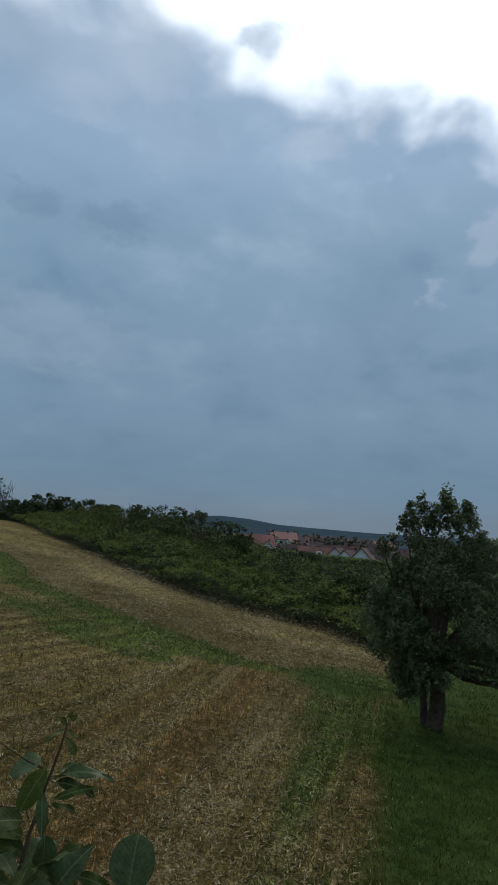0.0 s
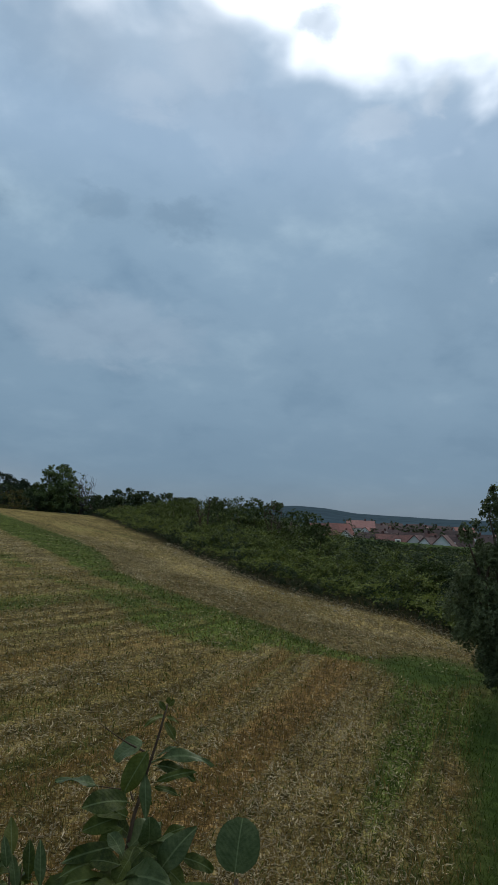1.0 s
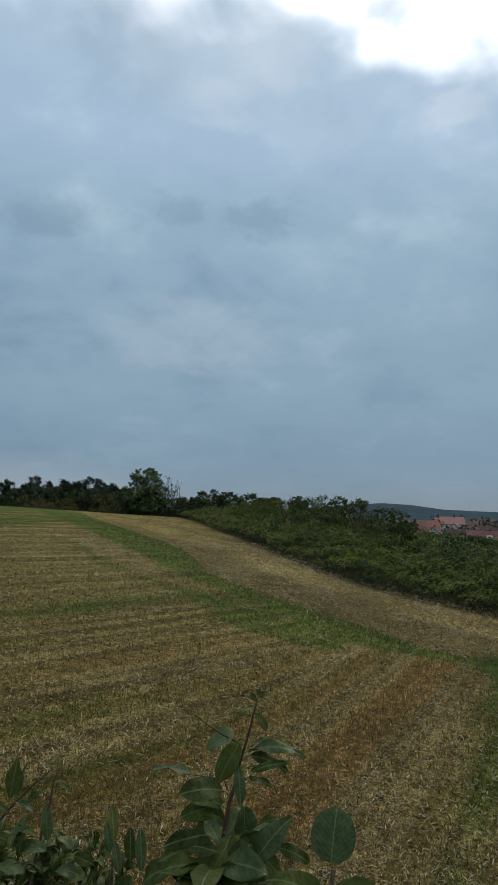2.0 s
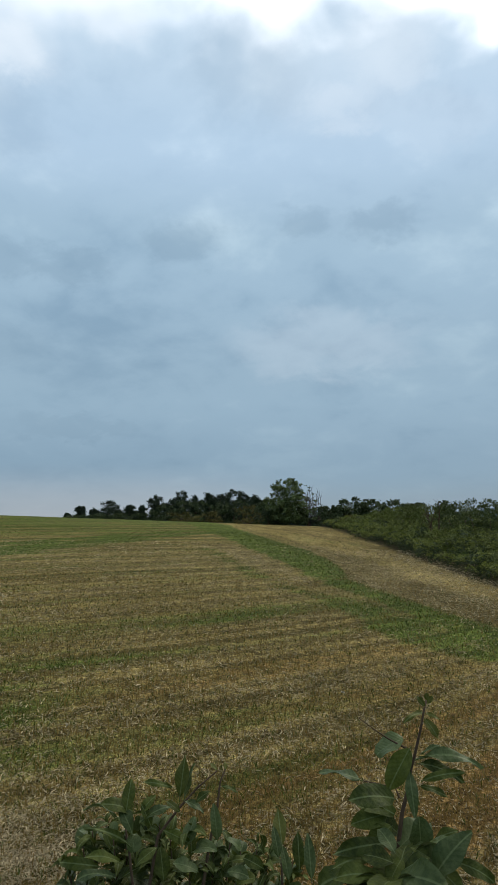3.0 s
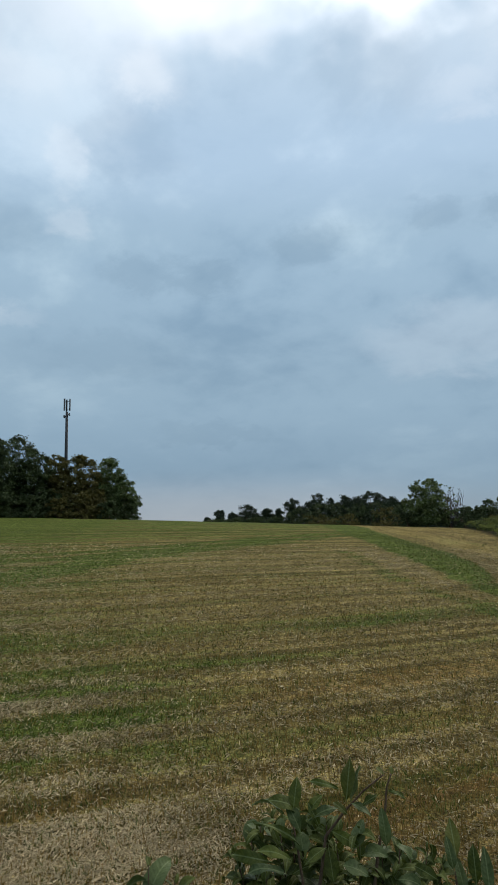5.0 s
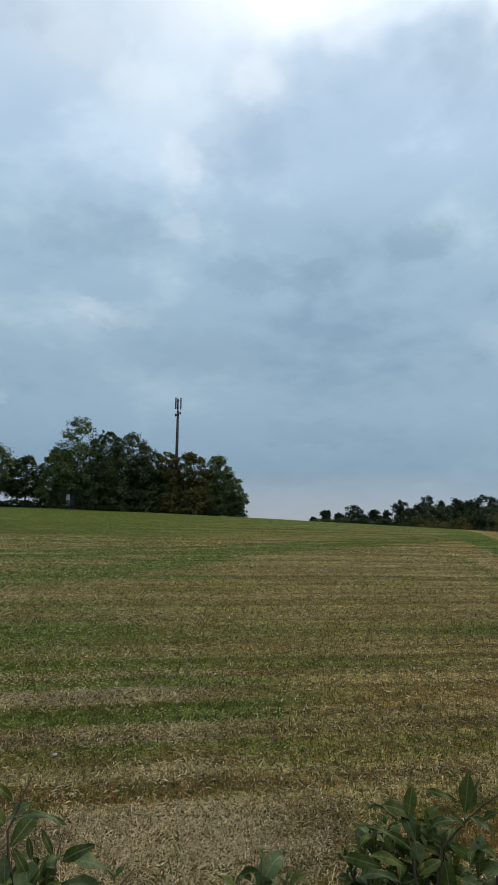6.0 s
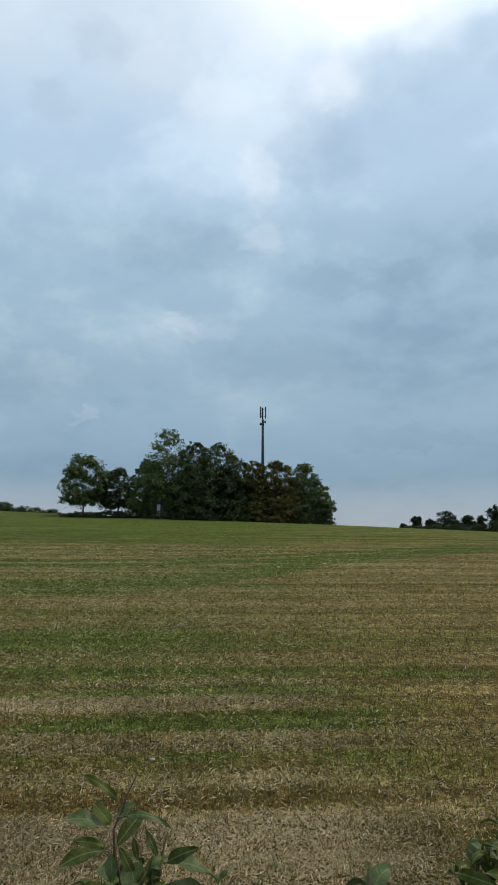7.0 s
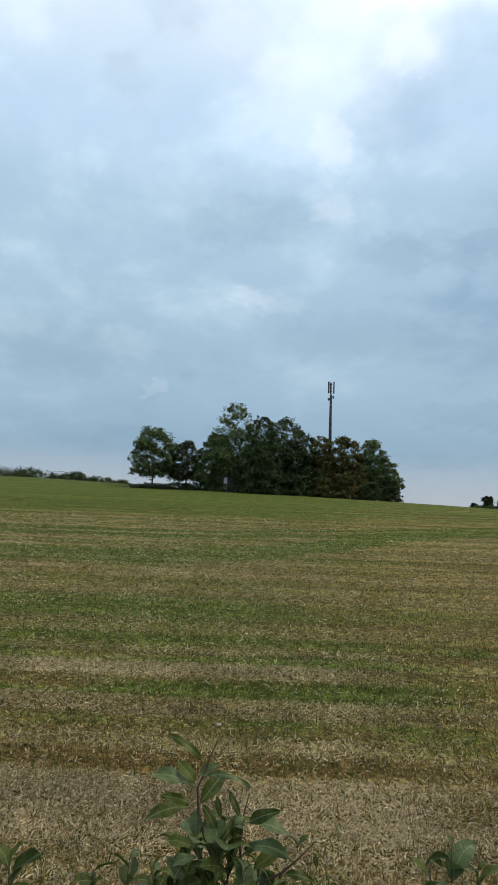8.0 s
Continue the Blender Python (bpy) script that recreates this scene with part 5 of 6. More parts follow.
# ---- young shoots on the bank in front of the viewpoint ----
def leaf_blade(name, width, bend, fold, wave, mat, seed, twist=0.5):
    """One leaf of length 1 along x: a stalk, then a blade folded along its midrib that arches over by bend radians."""
    rng = np.random.default_rng(seed)
    nu, nv = 9, 4
    turn = twist * (rng.random() - 0.5) * 2
    u = np.linspace(0, 1, nu)
    tip = 0.75 - 0.33 * min(1.0, max(0.0, (width - 0.4) / 0.5))
    half = width / 2 * np.sin(np.pi * np.clip(u, 0.02, 0.99) ** 0.9) ** tip
    ang = -bend * u ** 1.2
    step = 0.93 / (nu - 1)
    mx = 0.07 + np.concatenate([[0], np.cumsum(np.cos(ang[:-1]) * step)])
    mz = np.concatenate([[0], np.cumsum(np.sin(ang[:-1]) * step)])
    V, F = [], []
    for i in range(nu):
        for j in range(nv + 1):
            t = -1 + 2 * j / nv
            y = half[i] * t
            lift = fold * abs(y) * (1 - 0.45 * abs(t)) + wave * math.sin(9 * u[i] + 2 * t + seed) * abs(t)
            a = turn * u[i]
            y, lift = y * math.cos(a) - lift * math.sin(a), y * math.sin(a) + lift * math.cos(a)
            V.append((mx[i] - lift * math.sin(ang[i]), y, mz[i] + lift * math.cos(ang[i])))
    for i in range(nu - 1):
        for j in range(nv):
            a = i * (nv + 1) + j
            F += [(a, a + nv + 1, a + nv + 2), (a, a + nv + 2, a + 1)]
    rib = [(mx[i], 0, mz[i] - 0.004) for i in (0, 2, 4, 5, 7)]
    stalk_v, stalk_f = tube([(0, 0, -0.01), (0.04, 0, -0.004)] + rib, [0.014, 0.012, 0.011, 0.009, 0.007, 0.005, 0.003], 5)
    V, F = join([(np.array(V), np.array(F)), (stalk_v, stalk_f)])
    # lay the chord from the leaf's foot to its tip along x
    tip_at = np.array([mx[-1], 0, mz[-1]])
    span = np.linalg.norm(tip_at)
    ca, sa = tip_at[0] / span, tip_at[2] / span
    V = V @ np.array([[ca, 0, sa], [0, 1, 0], [-sa, 0, ca]]).T / [span, 1, span]
    me_ob = mesh_object(name, V, F, mat, flat=False)
    me = me_ob.data
    bpy.data.objects.remove(me_ob)
    return me


LEAF_DARK = [leaf_blade("leaf", w, c, f, 0.04, SHOOT_LEAF, k) for k, (w, c, f) in enumerate([(0.46, 1.0, 0.65), (0.42, 1.5, 0.55), (0.52, 0.7, 0.75), (0.40, 1.9, 0.65), (0.46, 0.4, 0.90)])]
LEAF_PALE = [leaf_blade("leaf", w, c, f, 0.03, SHOOT_PALE, k + 9) for k, (w, c, f) in enumerate([(0.54, 1.3, 0.6), (0.48, 1.7, 0.6), (0.82, 0.7, 0.5)])]
LEAF_LONG = [leaf_blade("leaf", w, c, f, 0.045, SHOOT_LEAF, k + 30) for k, (w, c, f) in enumerate([(0.30, 1.6, 0.65), (0.34, 2.1, 0.55), (0.27, 1.1, 0.75), (0.36, 2.6, 0.6)])]


ROUND_LEAF = leaf_blade("leaf", 0.90, 0.5, 0.16, 0.02, SHOOT_PALE, 61, 0.15)


def set_leaf(root, me, place, way, face, length):
    """A leaf from place along way, its upper side turned to face."""
    X = Vector(way).normalized()
    Z = Vector(face)
    Z = (Z - X * Z.dot(X)).normalized()
    Y = Z.cross(X)
    m = Matrix((X, Y, Z)).transposed().to_4x4()
    m.translation = Vector(place)
    ob = new("leaf", me)
    ob.parent = root
    ob.matrix_world = m @ Matrix.Scale(length, 4)
    return ob


def sight(bearing, elevation, distance, eye):
    """A place by bearing and elevation from where one stands."""
    h = distance * math.cos(radians(elevation))
    x, y = at(bearing, h)
    return np.array([eye[0] + x, eye[1] + y, EYE + eye[2] + distance * math.sin(radians(elevation))])


BLADES = {}


def blade(width, arch, tone):
    """A leaf mesh by its width, its arch and its tone (0 dark, 1 pale, 2 young), made once."""
    key = (round(1.0 * width / 0.07), round(1.05 * arch / 0.3), tone)
    if key not in BLADES:
        BLADES[key] = leaf_blade("leaf", max(0.14, key[0] * 0.07), key[1] * 0.3, 0.38, 0.05, (SHOOT_LEAF, SHOOT_PALE, SHOOT_TIP)[tone], 70 + len(BLADES), 0.6)
    return BLADES[key]


def spray(root, rows, eye, distance, seed):
    """Leaves of one shoot: foot and tip by bearing and elevation, width to length, arch, tone."""
    rng = np.random.default_rng(seed)
    for b0, e0, b1, e1, width, arch, tone in rows:
        near = distance * (1 + 0.012 * rng.normal())
        long = near * math.hypot(radians(b1 - b0) * math.cos(radians(e0)), radians(e1 - e0))
        b1, e1 = b1 + 0.03 * (b1 - b0), e1 + 0.03 * (e1 - e0)
        foot, tip = sight(b0, e0, near, eye), sight(b1, e1, near + 0.30 * long * rng.normal(), eye)
        back = Vector((eye[0], eye[1], EYE + eye[2])) - Vector(foot)
        tilt = radians((62 if tone == 1 else 38) + 14 * rng.normal())
        face = back.normalized() * math.cos(tilt) + Vector((0, 0, 1)) * math.sin(tilt)
        set_leaf(root, blade(width, arch, tone), foot, tip - foot, face, float(np.linalg.norm(tip - foot)))


def stem_by_sight(root, rows, eye, distance, thick, label="", foot=None):
    """A stem through places given by bearing and elevation; foot: where it leaves the ground."""
    way = [sight(b, e, distance, eye) for b, e in rows]
    if foot:
        g = float(ground(*foot))
        low = np.array([*foot, g - 0.06])
        way = [low, low * 0.5 + way[0] * 0.5 + [0, 0, -0.08]] + way
    v, f = tube(way, np.linspace(thick, thick * 0.35, len(way)), 7)
    part("stem", v, f, TWIG, root, label, flat=False)


def sapling():
    """The tall single shoot with broad leaves."""
    eye = (-0.032, 0.018, -0.028)
    root = new("sapling")
    stem_by_sight(root, [(14.57, -26.06), (14.24, -23.72), (13.84, -21.55), (13.34, -20.04), (13.01, -18.51), (12.66, -17.52), (12.14, -15.71), (11.87, -14.57), (11.62, -13.66)], eye, 0.85, 0.0030, "reddish brown stem", (-0.235, 0.70))
    stem_by_sight(root, [(14.0, -20.6), (14.3, -19.91), (16.86, -19.58)], eye, 0.85, 0.0014)
    stem_by_sight(root, [(13.3, -17.2), (14.61, -16.63), (15.57, -16.11), (17.12, -15.11)], eye, 0.85, 0.0013)
    spray(root, [(13.36, -16.5, 15.63, -17.75, 0.8, 0.7, 1), (12.95, -17.03, 14.74, -20.01, 0.48, 0.4, 0), (12.68, -17.91, 7.79, -18.2, 0.21, 1.2, 1), (12.56, -18.17, 9.18, -19.22, 0.31, 1.0, 0), (12.31, -19.38, 8.98, -18.6, 0.23, 0.8, 0), (12.45, -19.69, 10.34, -20.27, 0.28, 0.8, 0), (13.19, -18.52, 12.85, -21.74, 0.31, 0.3, 1), (16.86, -19.58, 20.25, -19.19, 0.33, 0.7, 1), (14.24, -20.69, 17.9, -20.95, 0.51, 0.9, 0), (14.2, -21.79, 17.63, -21.08, 0.54, 1.0, 0), (14.12, -22.94, 15.79, -21.96, 0.69, 0.6, 0), (14.8, -23.55, 19.1, -24.88, 0.2, 1.1, 0), (12.48, -23.8, 12.55, -21.76, 0.79, 0.4, 1), (11.5, -23.06, 9.61, -22.37, 0.39, 0.6, 0)], eye, 0.85, 1)
    spray(root, [(11.9, -25.78, 8.69, -22.42, 0.42, 0.5, 1), (14.48, -24.16, 15.69, -22.75, 0.59, 0.5, 1), (15.07, -25.7, 19.41, -26.05, 0.35, 1.0, 0), (14.51, -24.78, 17.13, -24.41, 0.58, 0.8, 0), (13.88, -25.24, 11.9, -24.24, 0.66, 0.7, 0), (14.55, -25.8, 16.13, -26.89, 0.78, 0.6, 0), (13.97, -24.4, 15.0, -25.99, 0.68, 0.5, 0), (13.37, -23.66, 11.49, -24.54, 0.48, 0.8, 0)], eye, 0.82, 2)
    spray(root, [(11.79, -14.61, 13.45, -15.42, 0.19, 1.2, 2), (11.79, -14.61, 10.64, -15.07, 0.27, 1.0, 2), (11.73, -14.16, 12.35, -13.45, 0.51, 0.6, 2), (11.58, -13.91, 11.12, -13.39, 0.64, 0.6, 2), (11.81, -14.97, 10.83, -16.31, 0.4, 0.8, 2), (12.31, -17.58, 10.59, -16.81, 0.19, 0.6, 1), (11.66, -13.66, 11.51, -13.16, 0.73, 0.3, 2), (13.35, -20.23, 12.51, -20.92, 0.49, 0.5, 0)], eye, 0.85, 3)
    spray(root, [(14.59, -23.5, 19.15, -24.4, 0.3, 1.1, 0), (14.22, -23.85, 11.86, -22.13, 0.8, 0.5, 1), (13.23, -26.66, 10.88, -23.67, 0.7, 0.5, 1), (14.36, -24.57, 15.85, -26.77, 0.7, 0.6, 0), (15.49, -25.66, 20.84, -26.98, 0.3, 1.1, 0), (15.04, -24.59, 19.5, -25.47, 0.28, 1.1, 0), (10.08, -24.26, 7.28, -25.22, 0.32, 1.0, 0), (13.86, -24.54, 10.07, -23.26, 0.4, 0.8, 1), (14.13, -25.26, 11.89, -26.52, 0.6, 0.7, 0), (14.59, -22.4, 16.41, -23.56, 0.6, 0.6, 0), (14.81, -21.66, 17.79, -22.49, 0.5, 0.8, 0), (14.22, -25.78, 17.76, -26.41, 0.35, 1.0, 1), (11.87, -24.44, 9.23, -26.33, 0.45, 0.7, 0)], eye, 0.84, 9)
    rng = np.random.default_rng(14)
    for k in range(40):
        # leaves lower on the stem
        b, e = 14.3 + rng.normal(0, 0.5), -25.5 - 6.0 * rng.random()
        a = rng.random() * 6.28
        set_leaf(root, blade(0.5, 0.9, 0 if k % 4 else 1), sight(b, e, 0.82, eye), (math.cos(a), math.sin(a), 0.7 * rng.random() - 0.3), (0.5 * rng.normal(), 0.5 * rng.normal() - 0.2, 0.8), 0.045 + 0.025 * rng.random())
    # a low side shoot with one broad round leaf
    side = np.array([(-0.09, 0.60, float(ground(-0.09, 0.6)) - 0.05), (-0.09, 0.61, EYE - 0.55), (-0.088, 0.619, EYE - 0.36), (-0.084, 0.628, EYE - 0.318)])
    v, f = tube(side, [0.007, 0.005, 0.003, 0.002], 6)
    part("side_shoot", v, f, TWIG, root, flat=False)
    set_leaf(root, ROUND_LEAF, side[-1] + [-0.002, 0, 0.002], (0.06, 0.50, 0.86), (-0.12, -0.80, 0.55), 0.046)
    set_leaf(root, LEAF_DARK[0], (-0.087, 0.622, EYE - 0.335), (0.9, -0.2, 0.1), (0, -0.5, 0.8), 0.05)
    set_leaf(root, LEAF_DARK[1], (-0.088, 0.619, EYE - 0.345), (-0.8, -0.2, 0.35), (0, -0.5, 0.8), 0.055)
    tagged(root, "young fruit tree shoot with broad grey-green leaves on the bank", "shrub")


sapling()


def shrub(tips, distance, length, seed, label, leafy, pitch, pale, eye, blades):
    """A shrub of upright shoots: each tip by bearing and elevation, leaves spiralling round its upper part."""
    rng = np.random.default_rng(seed)
    root = new("shrub")
    mid = np.mean([sight(b, e, distance, eye) for b, e in tips], 0)
    bx, by = mid[0], mid[1]
    foot = np.array([bx, by, float(ground(bx, by)) - 0.06])
    for b, e in tips:
        tip = sight(b, e, distance * (0.93 + 0.16 * rng.random()), eye)
        low = foot + np.array([rng.normal(0, 0.05), rng.normal(0, 0.05), 0])
        low[2] = float(ground(low[0], low[1])) - 0.06
        knee = low + (tip - low) * 0.5 + np.array([(foot[0] - tip[0]) * 0.25, (foot[1] - tip[1]) * 0.25, 0])
        way = np.array([low, low * 0.55 + knee * 0.45, knee, knee * 0.5 + tip * 0.5 + rng.normal(0, 0.008, 3), tip * 0.85 + knee * 0.15, tip])
        fine_u = np.linspace(0, 5, 16)
        way = np.stack([np.interp(fine_u, np.arange(6), way[:, c]) for c in range(3)], 1)
        v, f = tube(way, np.linspace(0.005, 0.0008, 16), 6)
        part("stem", v, f, TWIG, root, flat=False)
        seglen = np.linalg.norm(np.diff(way, axis=0), axis=1)
        cum = np.concatenate([[0], np.cumsum(seglen)])
        s, k = cum[-1] - (0.03 if rng.random() < 0.15 else 0.004), 0
        while s > cum[-1] - leafy and s > 0:
            p = np.array([np.interp(s, cum, way[:, c]) for c in range(3)])
            axis = unit((tip - way[-5])[None])[0]
            a = k * 2.4 + rng.normal(0, 0.3)
            side = unit(np.cross(axis, [math.cos(a), math.sin(a), 0.1])[None])[0]
            rise = 1.2 - 1.0 * min(1, (cum[-1] - s) / leafy) + rng.normal(0, 0.25)
            way3 = side * 1.2 + axis * rise * 0.55
            grown = min(1.0, 0.35 + (cum[-1] - s) / 0.05)
            me = LEAF_PALE[rng.integers(0, 3)] if rng.random() < pale else blades[rng.integers(0, len(blades))]
            set_leaf(root, me, p, way3 + rng.normal(0, 0.5, 3), axis * 0.5 + side * -0.3 + np.array([0, 0, 0.8]) + rng.normal(0, 0.4, 3), length * grown * (0.55 + 0.6 * rng.random()))
            s -= pitch * (0.7 + 0.6 * rng.random())
            k += 1
    return tagged(root, label, "shrub", "shrubs on the bank")


dense = shrub([(24.2, -23.8), (25.6, -24.4), (21.4, -25.0), (39.6, -24.2), (35.0, -23.0), (31.5, -22.6), (29.6, -22.8), (33.0, -21.8), (36.6, -22.2), (26.4, -23.8), (23.2, -24.6), (27.8, -24.0), (38.4, -23.0), (34.4, -22.0), (37.6, -22.6), (30.6, -25.5), (34.0, -25.8), (32.2, -22.6), (36.0, -22.8), (22.4, -26.2), (28.6, -26.2), (37.2, -26.0)],
              1.28, 0.046, 5, "leafy green fruit tree shrub with dense crossing shoots", 0.22, 0.0056, 0.25, (-0.062, 0.025, -0.033), LEAF_LONG)
eye = (-0.032, 0.018, -0.028)
for rows in ([(34.01, -26.11), (33.37, -23.1), (31.67, -21.36), (30.22, -20.09), (28.61, -18.98)], [(29.77, -26.33), (29.31, -23.99), (28.62, -21.46), (28.38, -19.76), (27.92, -18.8)],
             [(35.33, -26.02), (35.68, -23.66), (36.15, -21.47)], [(23.45, -26.41), (23.5, -24.06)]):
    stem_by_sight(dense, rows, eye, 1.24, 0.0034, "", (-0.66, 1.0))
spray(dense, [(31.67, -20.87, 31.22, -17.92, 0.32, 0.4, 2), (31.31, -20.92, 30.44, -18.5, 0.3, 0.5, 1), (32.17, -20.05, 34.57, -19.55, 0.19, 1.3, 0), (35.93, -21.49, 35.52, -19.3, 0.43, 0.4, 0), (35.33, -23.05, 36.69, -20.77, 0.33, 1.2, 1), (36.67, -21.87, 39.18, -21.08, 0.29, 1.3, 1), (35.5, -23.67, 39.11, -22.25, 0.16, 1.3, 0), (34.9, -22.21, 32.39, -21.32, 0.27, 0.8, 1), (35.26, -21.53, 37.84, -20.79, 0.43, 0.9, 0), (33.02, -22.76, 30.9, -23.72, 0.36, 1.0, 0), (31.12, -23.85, 30.44, -22.07, 0.54, 0.5, 1), (35.23, -24.11, 35.42, -22.9, 0.95, 0.4, 1), (28.63, -23.73, 28.94, -21.27, 0.37, 0.5, 1), (29.67, -21.88, 31.22, -21.0, 0.37, 0.8, 1)], eye, 1.22, 4)
spray(dense, [(30.44, -21.11, 29.21, -20.39, 0.42, 0.5, 0), (28.34, -20.03, 27.01, -20.51, 0.25, 0.8, 0), (30.13, -25.53, 32.11, -24.93, 0.58, 0.7, 1), (32.9, -25.98, 33.19, -23.89, 0.53, 0.5, 0), (23.41, -24.13, 23.73, -21.66, 0.34, 0.3, 2), (23.69, -24.84, 24.11, -22.84, 0.32, 0.5, 1), (22.04, -25.61, 22.16, -23.12, 0.32, 0.4, 0), (22.91, -26.2, 23.41, -24.06, 0.33, 0.5, 1), (24.88, -25.46, 26.51, -24.76, 0.49, 0.9, 0), (26.68, -24.33, 27.86, -23.53, 0.53, 0.9, 1), (21.11, -26.17, 21.35, -23.25, 0.26, 0.5, 1), (33.91, -22.56, 34.73, -21.01, 0.36, 0.6, 0), (36.23, -24.66, 39.06, -24.07, 0.3, 1.2, 0), (36.65, -25.48, 39.67, -25.43, 0.28, 1.2, 1)], eye, 1.22, 5)
spray(dense, [(37.76, -24.71, 40.76, -24.17, 0.28, 1.1, 0), (28.61, -18.98, 29.2, -18.45, 0.49, 0.4, 2), (27.92, -18.96, 28.01, -18.4, 0.57, 0.3, 2), (33.37, -23.81, 35.13, -24.92, 0.45, 1.0, 0), (27.96, -25.6, 26.16, -25.97, 0.58, 1.0, 1), (25.48, -25.97, 27.07, -26.46, 0.68, 0.9, 0), (31.58, -21.73, 32.67, -20.94, 0.45, 0.6, 2), (34.73, -21.57, 33.62, -20.51, 0.46, 0.8, 0)], eye, 1.22, 6)
shrub([(45.6, -24.4), (43.6, -25.6), (47.4, -25.8)], 1.22, 0.060, 6, "low shrub with rounded pale green leaves", 0.2, 0.016, 0.6, (-0.062, -0.004, -0.031), LEAF_DARK)
young = shrub([(62.6, -23.4), (59.8, -24.2), (63.8, -24.6), (57.6, -25.6), (61.0, -24.8), (66.4, -26.6), (56.0, -27.2), (62.0, -27.0), (59.0, -27.0), (64.6, -27.6)],
              1.38, 0.058, 7, "young shrub with long drooping green leaves", 0.2, 0.0078, 0.2, (-0.112, -0.037, -0.051), LEAF_LONG)
eye = (-0.112, -0.037, -0.051)
for rows in ([(60.38, -27.75), (62.1, -25.25), (62.8, -23.26), (62.97, -21.57), (62.46, -20.6), (62.05, -19.42), (61.36, -18.12)], [(59.01, -27.72), (59.34, -25.38), (59.19, -23.56), (58.7, -21.86)],
             [(57.64, -27.67), (55.84, -26.81), (54.51, -25.86), (53.18, -24.71)]):
    stem_by_sight(young, rows, eye, 1.36, 0.0036, "", (-1.16, 0.60))
spray(young, [(62.59, -19.82, 65.32, -18.0, 0.23, 1.1, 2), (62.45, -20.8, 58.76, -21.52, 0.16, 1.4, 1), (62.82, -22.78, 60.75, -20.53, 0.38, 0.5, 0), (63.17, -21.3, 64.63, -19.83, 0.52, 0.6, 0), (63.35, -21.46, 66.78, -20.76, 0.32, 0.8, 1), (63.01, -20.88, 61.28, -19.96, 0.45, 0.6, 1), (63.57, -22.56, 65.98, -22.1, 0.28, 0.9, 0), (63.46, -22.89, 67.11, -23.75, 0.27, 1.1, 0), (63.13, -22.97, 62.91, -24.79, 0.48, 0.4, 1), (62.55, -22.63, 61.16, -24.77, 0.29, 0.7, 2), (60.98, -23.68, 61.38, -22.08, 0.3, 0.4, 2), (59.32, -23.64, 60.47, -21.68, 0.21, 0.7, 2), (59.8, -25.46, 59.75, -23.39, 0.56, 0.4, 0), (58.85, -23.77, 54.67, -25.06, 0.26, 1.1, 1)], eye, 1.36, 7)
spray(young, [(58.81, -23.84, 56.21, -23.0, 0.33, 0.9, 0), (59.09, -25.79, 55.33, -25.98, 0.27, 1.3, 1), (58.36, -26.92, 55.66, -25.44, 0.38, 0.8, 0), (55.84, -26.91, 53.47, -27.24, 0.3, 1.2, 0), (53.34, -25.44, 53.08, -26.32, 0.38, 0.5, 0), (63.01, -25.51, 65.22, -25.07, 0.51, 0.9, 0), (62.75, -26.14, 64.72, -26.65, 0.52, 1.0, 1), (54.62, -25.24, 53.73, -24.32, 0.29, 0.8, 1), (60.71, -25.59, 61.9, -24.71, 0.62, 0.7, 0), (59.27, -26.95, 58.88, -28.45, 0.57, 0.6, 0), (60.42, -26.8, 62.49, -26.66, 0.57, 0.9, 0), (57.19, -27.38, 54.88, -28.27, 0.41, 0.9, 1), (62.22, -27.51, 64.46, -28.01, 0.5, 1.0, 0), (60.29, -24.69, 61.77, -25.43, 0.47, 0.7, 1)], eye, 1.36, 8)
shrub([(77.4, -25.4), (80.0, -25.0), (71.0, -26.6), (68.2, -26.0)], 1.30, 0.075, 8, "low leafy shoots at the foot of the bank", 0.18, 0.016, 0.1, (-0.112, -0.037, -0.051), LEAF_DARK)


# ---- stubble, straw and grass ----
def prisms(P, D, L, R):
    """Three-sided straws from P along D."""
    n = len(P)
    D = unit(D)
    A = unit(np.cross(D, np.array([0.3, 0.2, 0.93]) + 0.01 * np.arange(n)[:, None] % 0.3))
    B = np.cross(D, A)
    V = []
    for end, taper in ((0, 1.0), (1, 0.7)):
        for k in range(3):
            a = 2.094 * k
            V.append(P + D * (L * end)[:, None] + (A * math.cos(a) + B * math.sin(a)) * (R * taper)[:, None])
    V = np.stack(V, 1).reshape(-1, 3)
    k = np.arange(n)[:, None] * 6
    F = np.stack([k + q for q in ([0, 1, 4], [0, 4, 3], [1, 2, 5], [1, 5, 4], [2, 0, 3], [2, 3, 5])], 1).reshape(-1, 3)
    return V, F


def strewn(n, near, far, rng, power):
    """Places on the field ahead of the bank, thinning out with distance."""
    r = near * (far / near) ** (rng.random(n) ** power)
    b = rng.uniform(-24, 86, n)
    x, y = -r * np.sin(np.radians(b)), r * np.cos(np.radians(b))
    return x, y, r


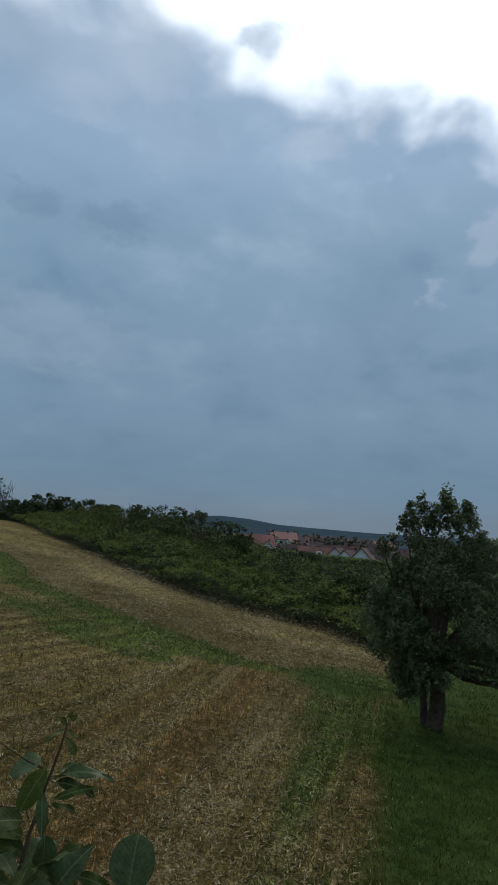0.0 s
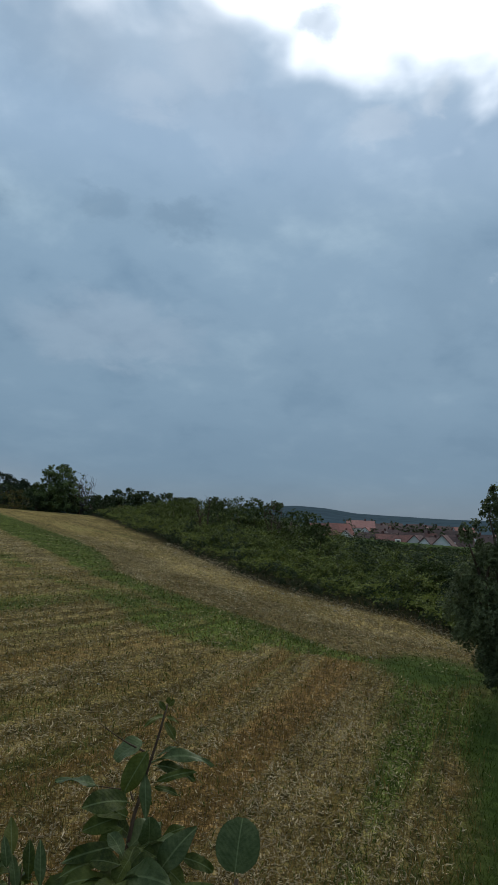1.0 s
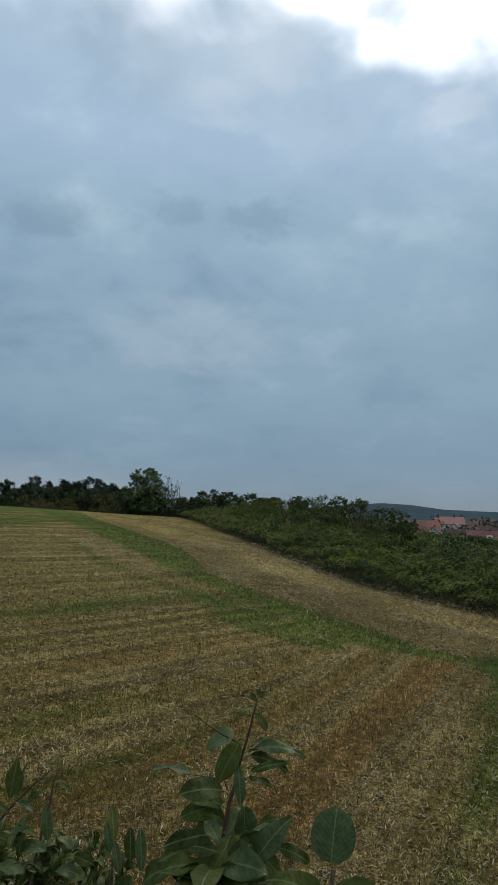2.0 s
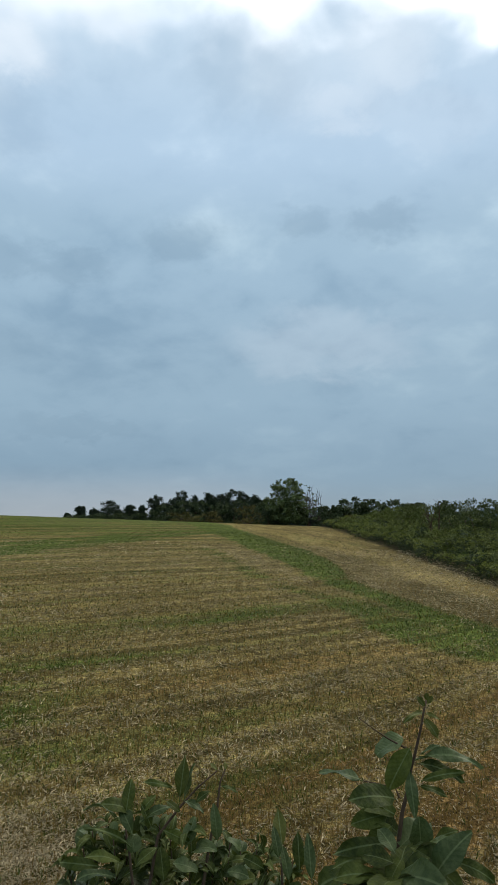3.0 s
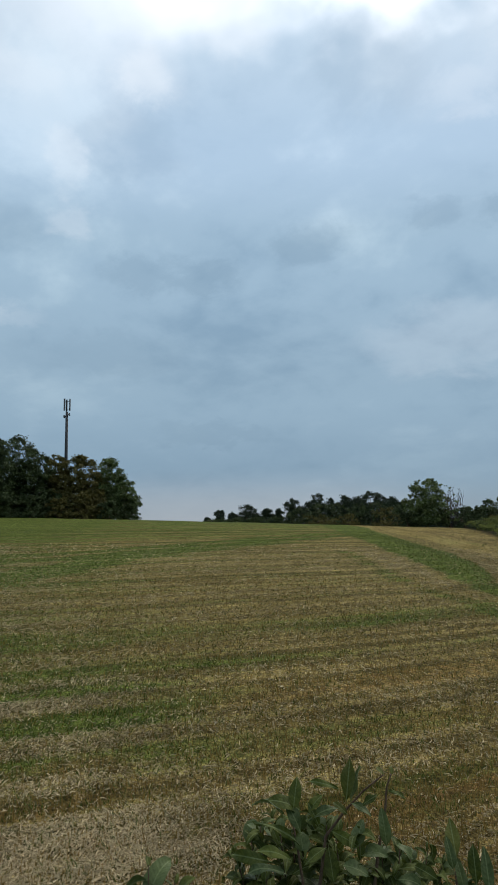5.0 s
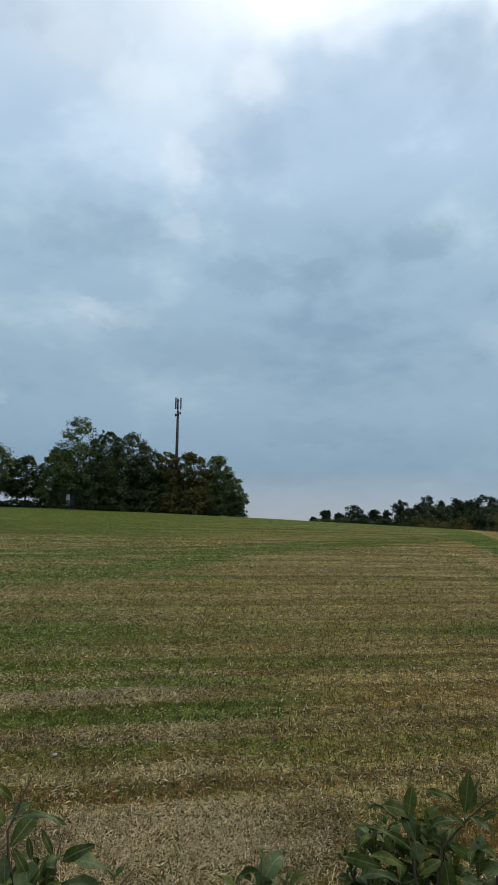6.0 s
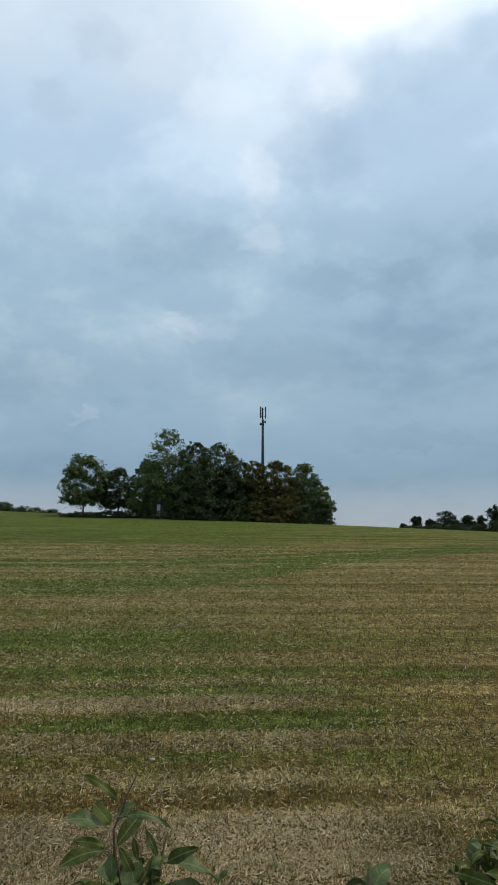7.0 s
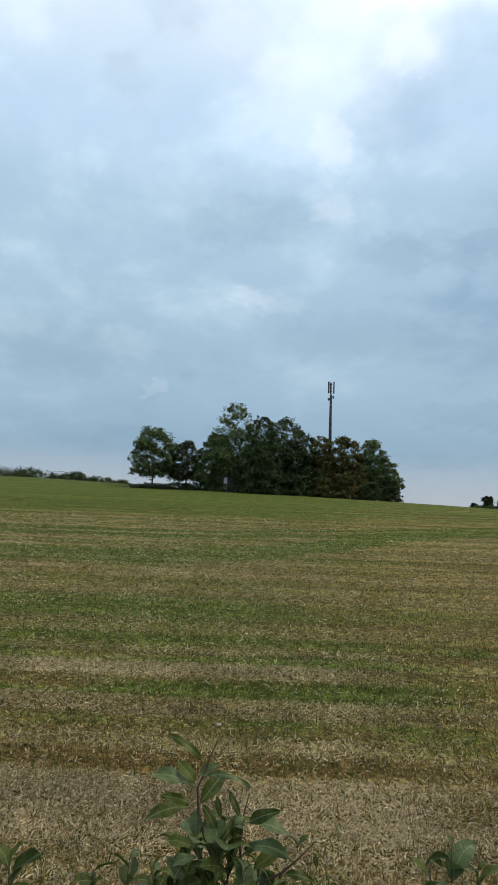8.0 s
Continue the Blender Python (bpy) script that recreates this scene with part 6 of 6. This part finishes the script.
def straw_litter():
    rng = np.random.default_rng(21)
    x, y, r = strewn(960000, 5.6, 46.0, rng, 1.12)
    green, straw, rust, grass, _, _ = cover(x, y)
    keep = rng.random(len(x)) < (0.035 + 1.0 * straw ** 1.6) * (1 - 0.95 * grass) * (1 - 0.5 * green)
    x, y, r = x[keep], y[keep], r[keep]
    n = len(x)
    P = np.stack([x, y, ground(x, y) + 0.010 + 0.035 * rng.random(n) ** 2], 1)
    N = rng.normal(0, 0.55, (n, 3)) + [0, 0, 1]
    v, f = leaves(P, N, (0.032 + 0.052 * rng.random(n) ** 1.4) * (0.8 + r / 22), rng, 0.17, 0.3)
    ob = mesh_object("straw_litter", v, f, STRAW)
    tagged(ob, "pale loose straw lying in rows on the stubble", "straw", kind="stuff")


def standing_stubble():
    rng = np.random.default_rng(22)
    x, y, r = strewn(96000, 6.0, 30.0, rng, 1.0)
    w = along_rows(x, y)[1]
    y = y + 2 * (np.round(w / 0.15) * 0.15 + rng.normal(0, 0.02, len(w)) - w)
    green, straw, rust, grass, _, _ = cover(x, y)
    keep = rng.random(len(x)) < (1 - 0.95 * grass) * (0.42 + 0.7 * rust - 0.35 * straw) * (1 - 0.6 * green)
    x, y, r = x[keep], y[keep], r[keep]
    n = len(x)
    P = np.stack([x, y, ground(x, y) - 0.01], 1)
    D = np.stack([rng.normal(0, 0.22, n), rng.normal(0, 0.22, n), np.ones(n)], 1)
    v, f = prisms(P, D, 0.06 + 0.07 * rng.random(n), (0.0024 + 0.0012 * rng.random(n)) * (0.8 + r / 22))
    ob = mesh_object("stubble", v, f, STUBBLE)
    tagged(ob, "brown cut stubble standing in drilled rows", "stubble", kind="stuff")


def grass_blades():
    rng = np.random.default_rng(23)
    x, y, r = strewn(165000, 5.4, 62.0, rng, 1.0)
    # the bank round the viewpoint as well
    rb, ab = 0.35 + 6.2 * np.sqrt(rng.random(34000)), rng.random(34000) * 6.28
    x, y, r = np.concatenate([x, rb * np.cos(ab)]), np.concatenate([y, rb * np.sin(ab)]), np.concatenate([r, rb])
    green, straw, rust, grass, _, _ = cover(x, y)
    keep = rng.random(len(x)) < np.clip(1.15 * green + 0.9 * grass, 0, 1)
    x, y, r = x[keep], y[keep], r[keep]
    n = len(x)
    tall = 0.05 + 0.09 * rng.random(n)
    base = np.stack([x, y, ground(x, y) - 0.01], 1)
    a = rng.random(n) * 6.28
    side = np.stack([np.cos(a), np.sin(a), np.zeros(n)], 1) * ((0.0036 + 0.0024 * rng.random(n)) * (0.8 + r / 20))[:, None]
    lean = np.stack([rng.normal(0, 0.5, n), rng.normal(0, 0.5, n), np.ones(n)], 1) * tall[:, None]
    V = np.stack([base - side, base + side, base + lean * 0.55 + side * 0.7, base + lean * 0.55 - side * 0.7, base + lean + lean * [0.5, 0.5, -0.2]], 1).reshape(-1, 3)
    k = np.arange(n)[:, None] * 5
    F = np.stack([k + [0, 1, 2], k + [0, 2, 3], k + [3, 2, 4]], 1).reshape(-1, 3)
    ob = mesh_object("grass", V, F, GRASS_BLADE)
    tagged(ob, "short green grass and weeds in strips across the field", "grass", kind="stuff")


def stones():
    """Pale stones cleared to the thicket's foot and left lying on the field."""
    rng = np.random.default_rng(31)
    meshes = []
    for k in range(4):
        bm = bmesh.new()
        bmesh.ops.create_icosphere(bm, subdivisions=2, radius=1.0)
        for v in bm.verts:
            v.co *= 0.8 + 0.35 * float(fnoise(v.co.x * 1.3 + 9 * k, v.co.y * 1.3 + v.co.z, 70 + k, 2))
            v.co.z *= 0.6
        me = bpy.data.meshes.new("stone")
        bm.to_mesh(me)
        bm.free()
        me.materials.append(STONE)
        meshes.append(me)
    P = np.array(HEDGE, float)
    spots = []
    for k in range(26):
        u = rng.uniform(2.2, 7.6)
        i = int(u)
        x, y = P[i] + (P[i + 1] - P[i]) * (u - i)
        spots.append((x + rng.normal(-0.5, 0.35), y + rng.normal(-0.5, 0.35), 0.03 + 0.045 * rng.random()))
    for k in range(16):
        r, b = rng.uniform(9, 34), rng.uniform(-6, 78)
        x, y = at(b, r)
        spots.append((x, y, 0.02 + 0.025 * rng.random()))
    for k, (x, y, size) in enumerate(spots):
        ob = new("stone", meshes[k % 4])
        ob.matrix_world = pose(x, y, float(ground(x, y)) + size * 0.05, 0, 0, rng.random() * 360) @ Matrix.Scale(size, 4)
        tagged(ob, "pale weathered stone lying on the stubble", "stone", "stones on the field")


stones()
straw_litter()
standing_stubble()
grass_blades()
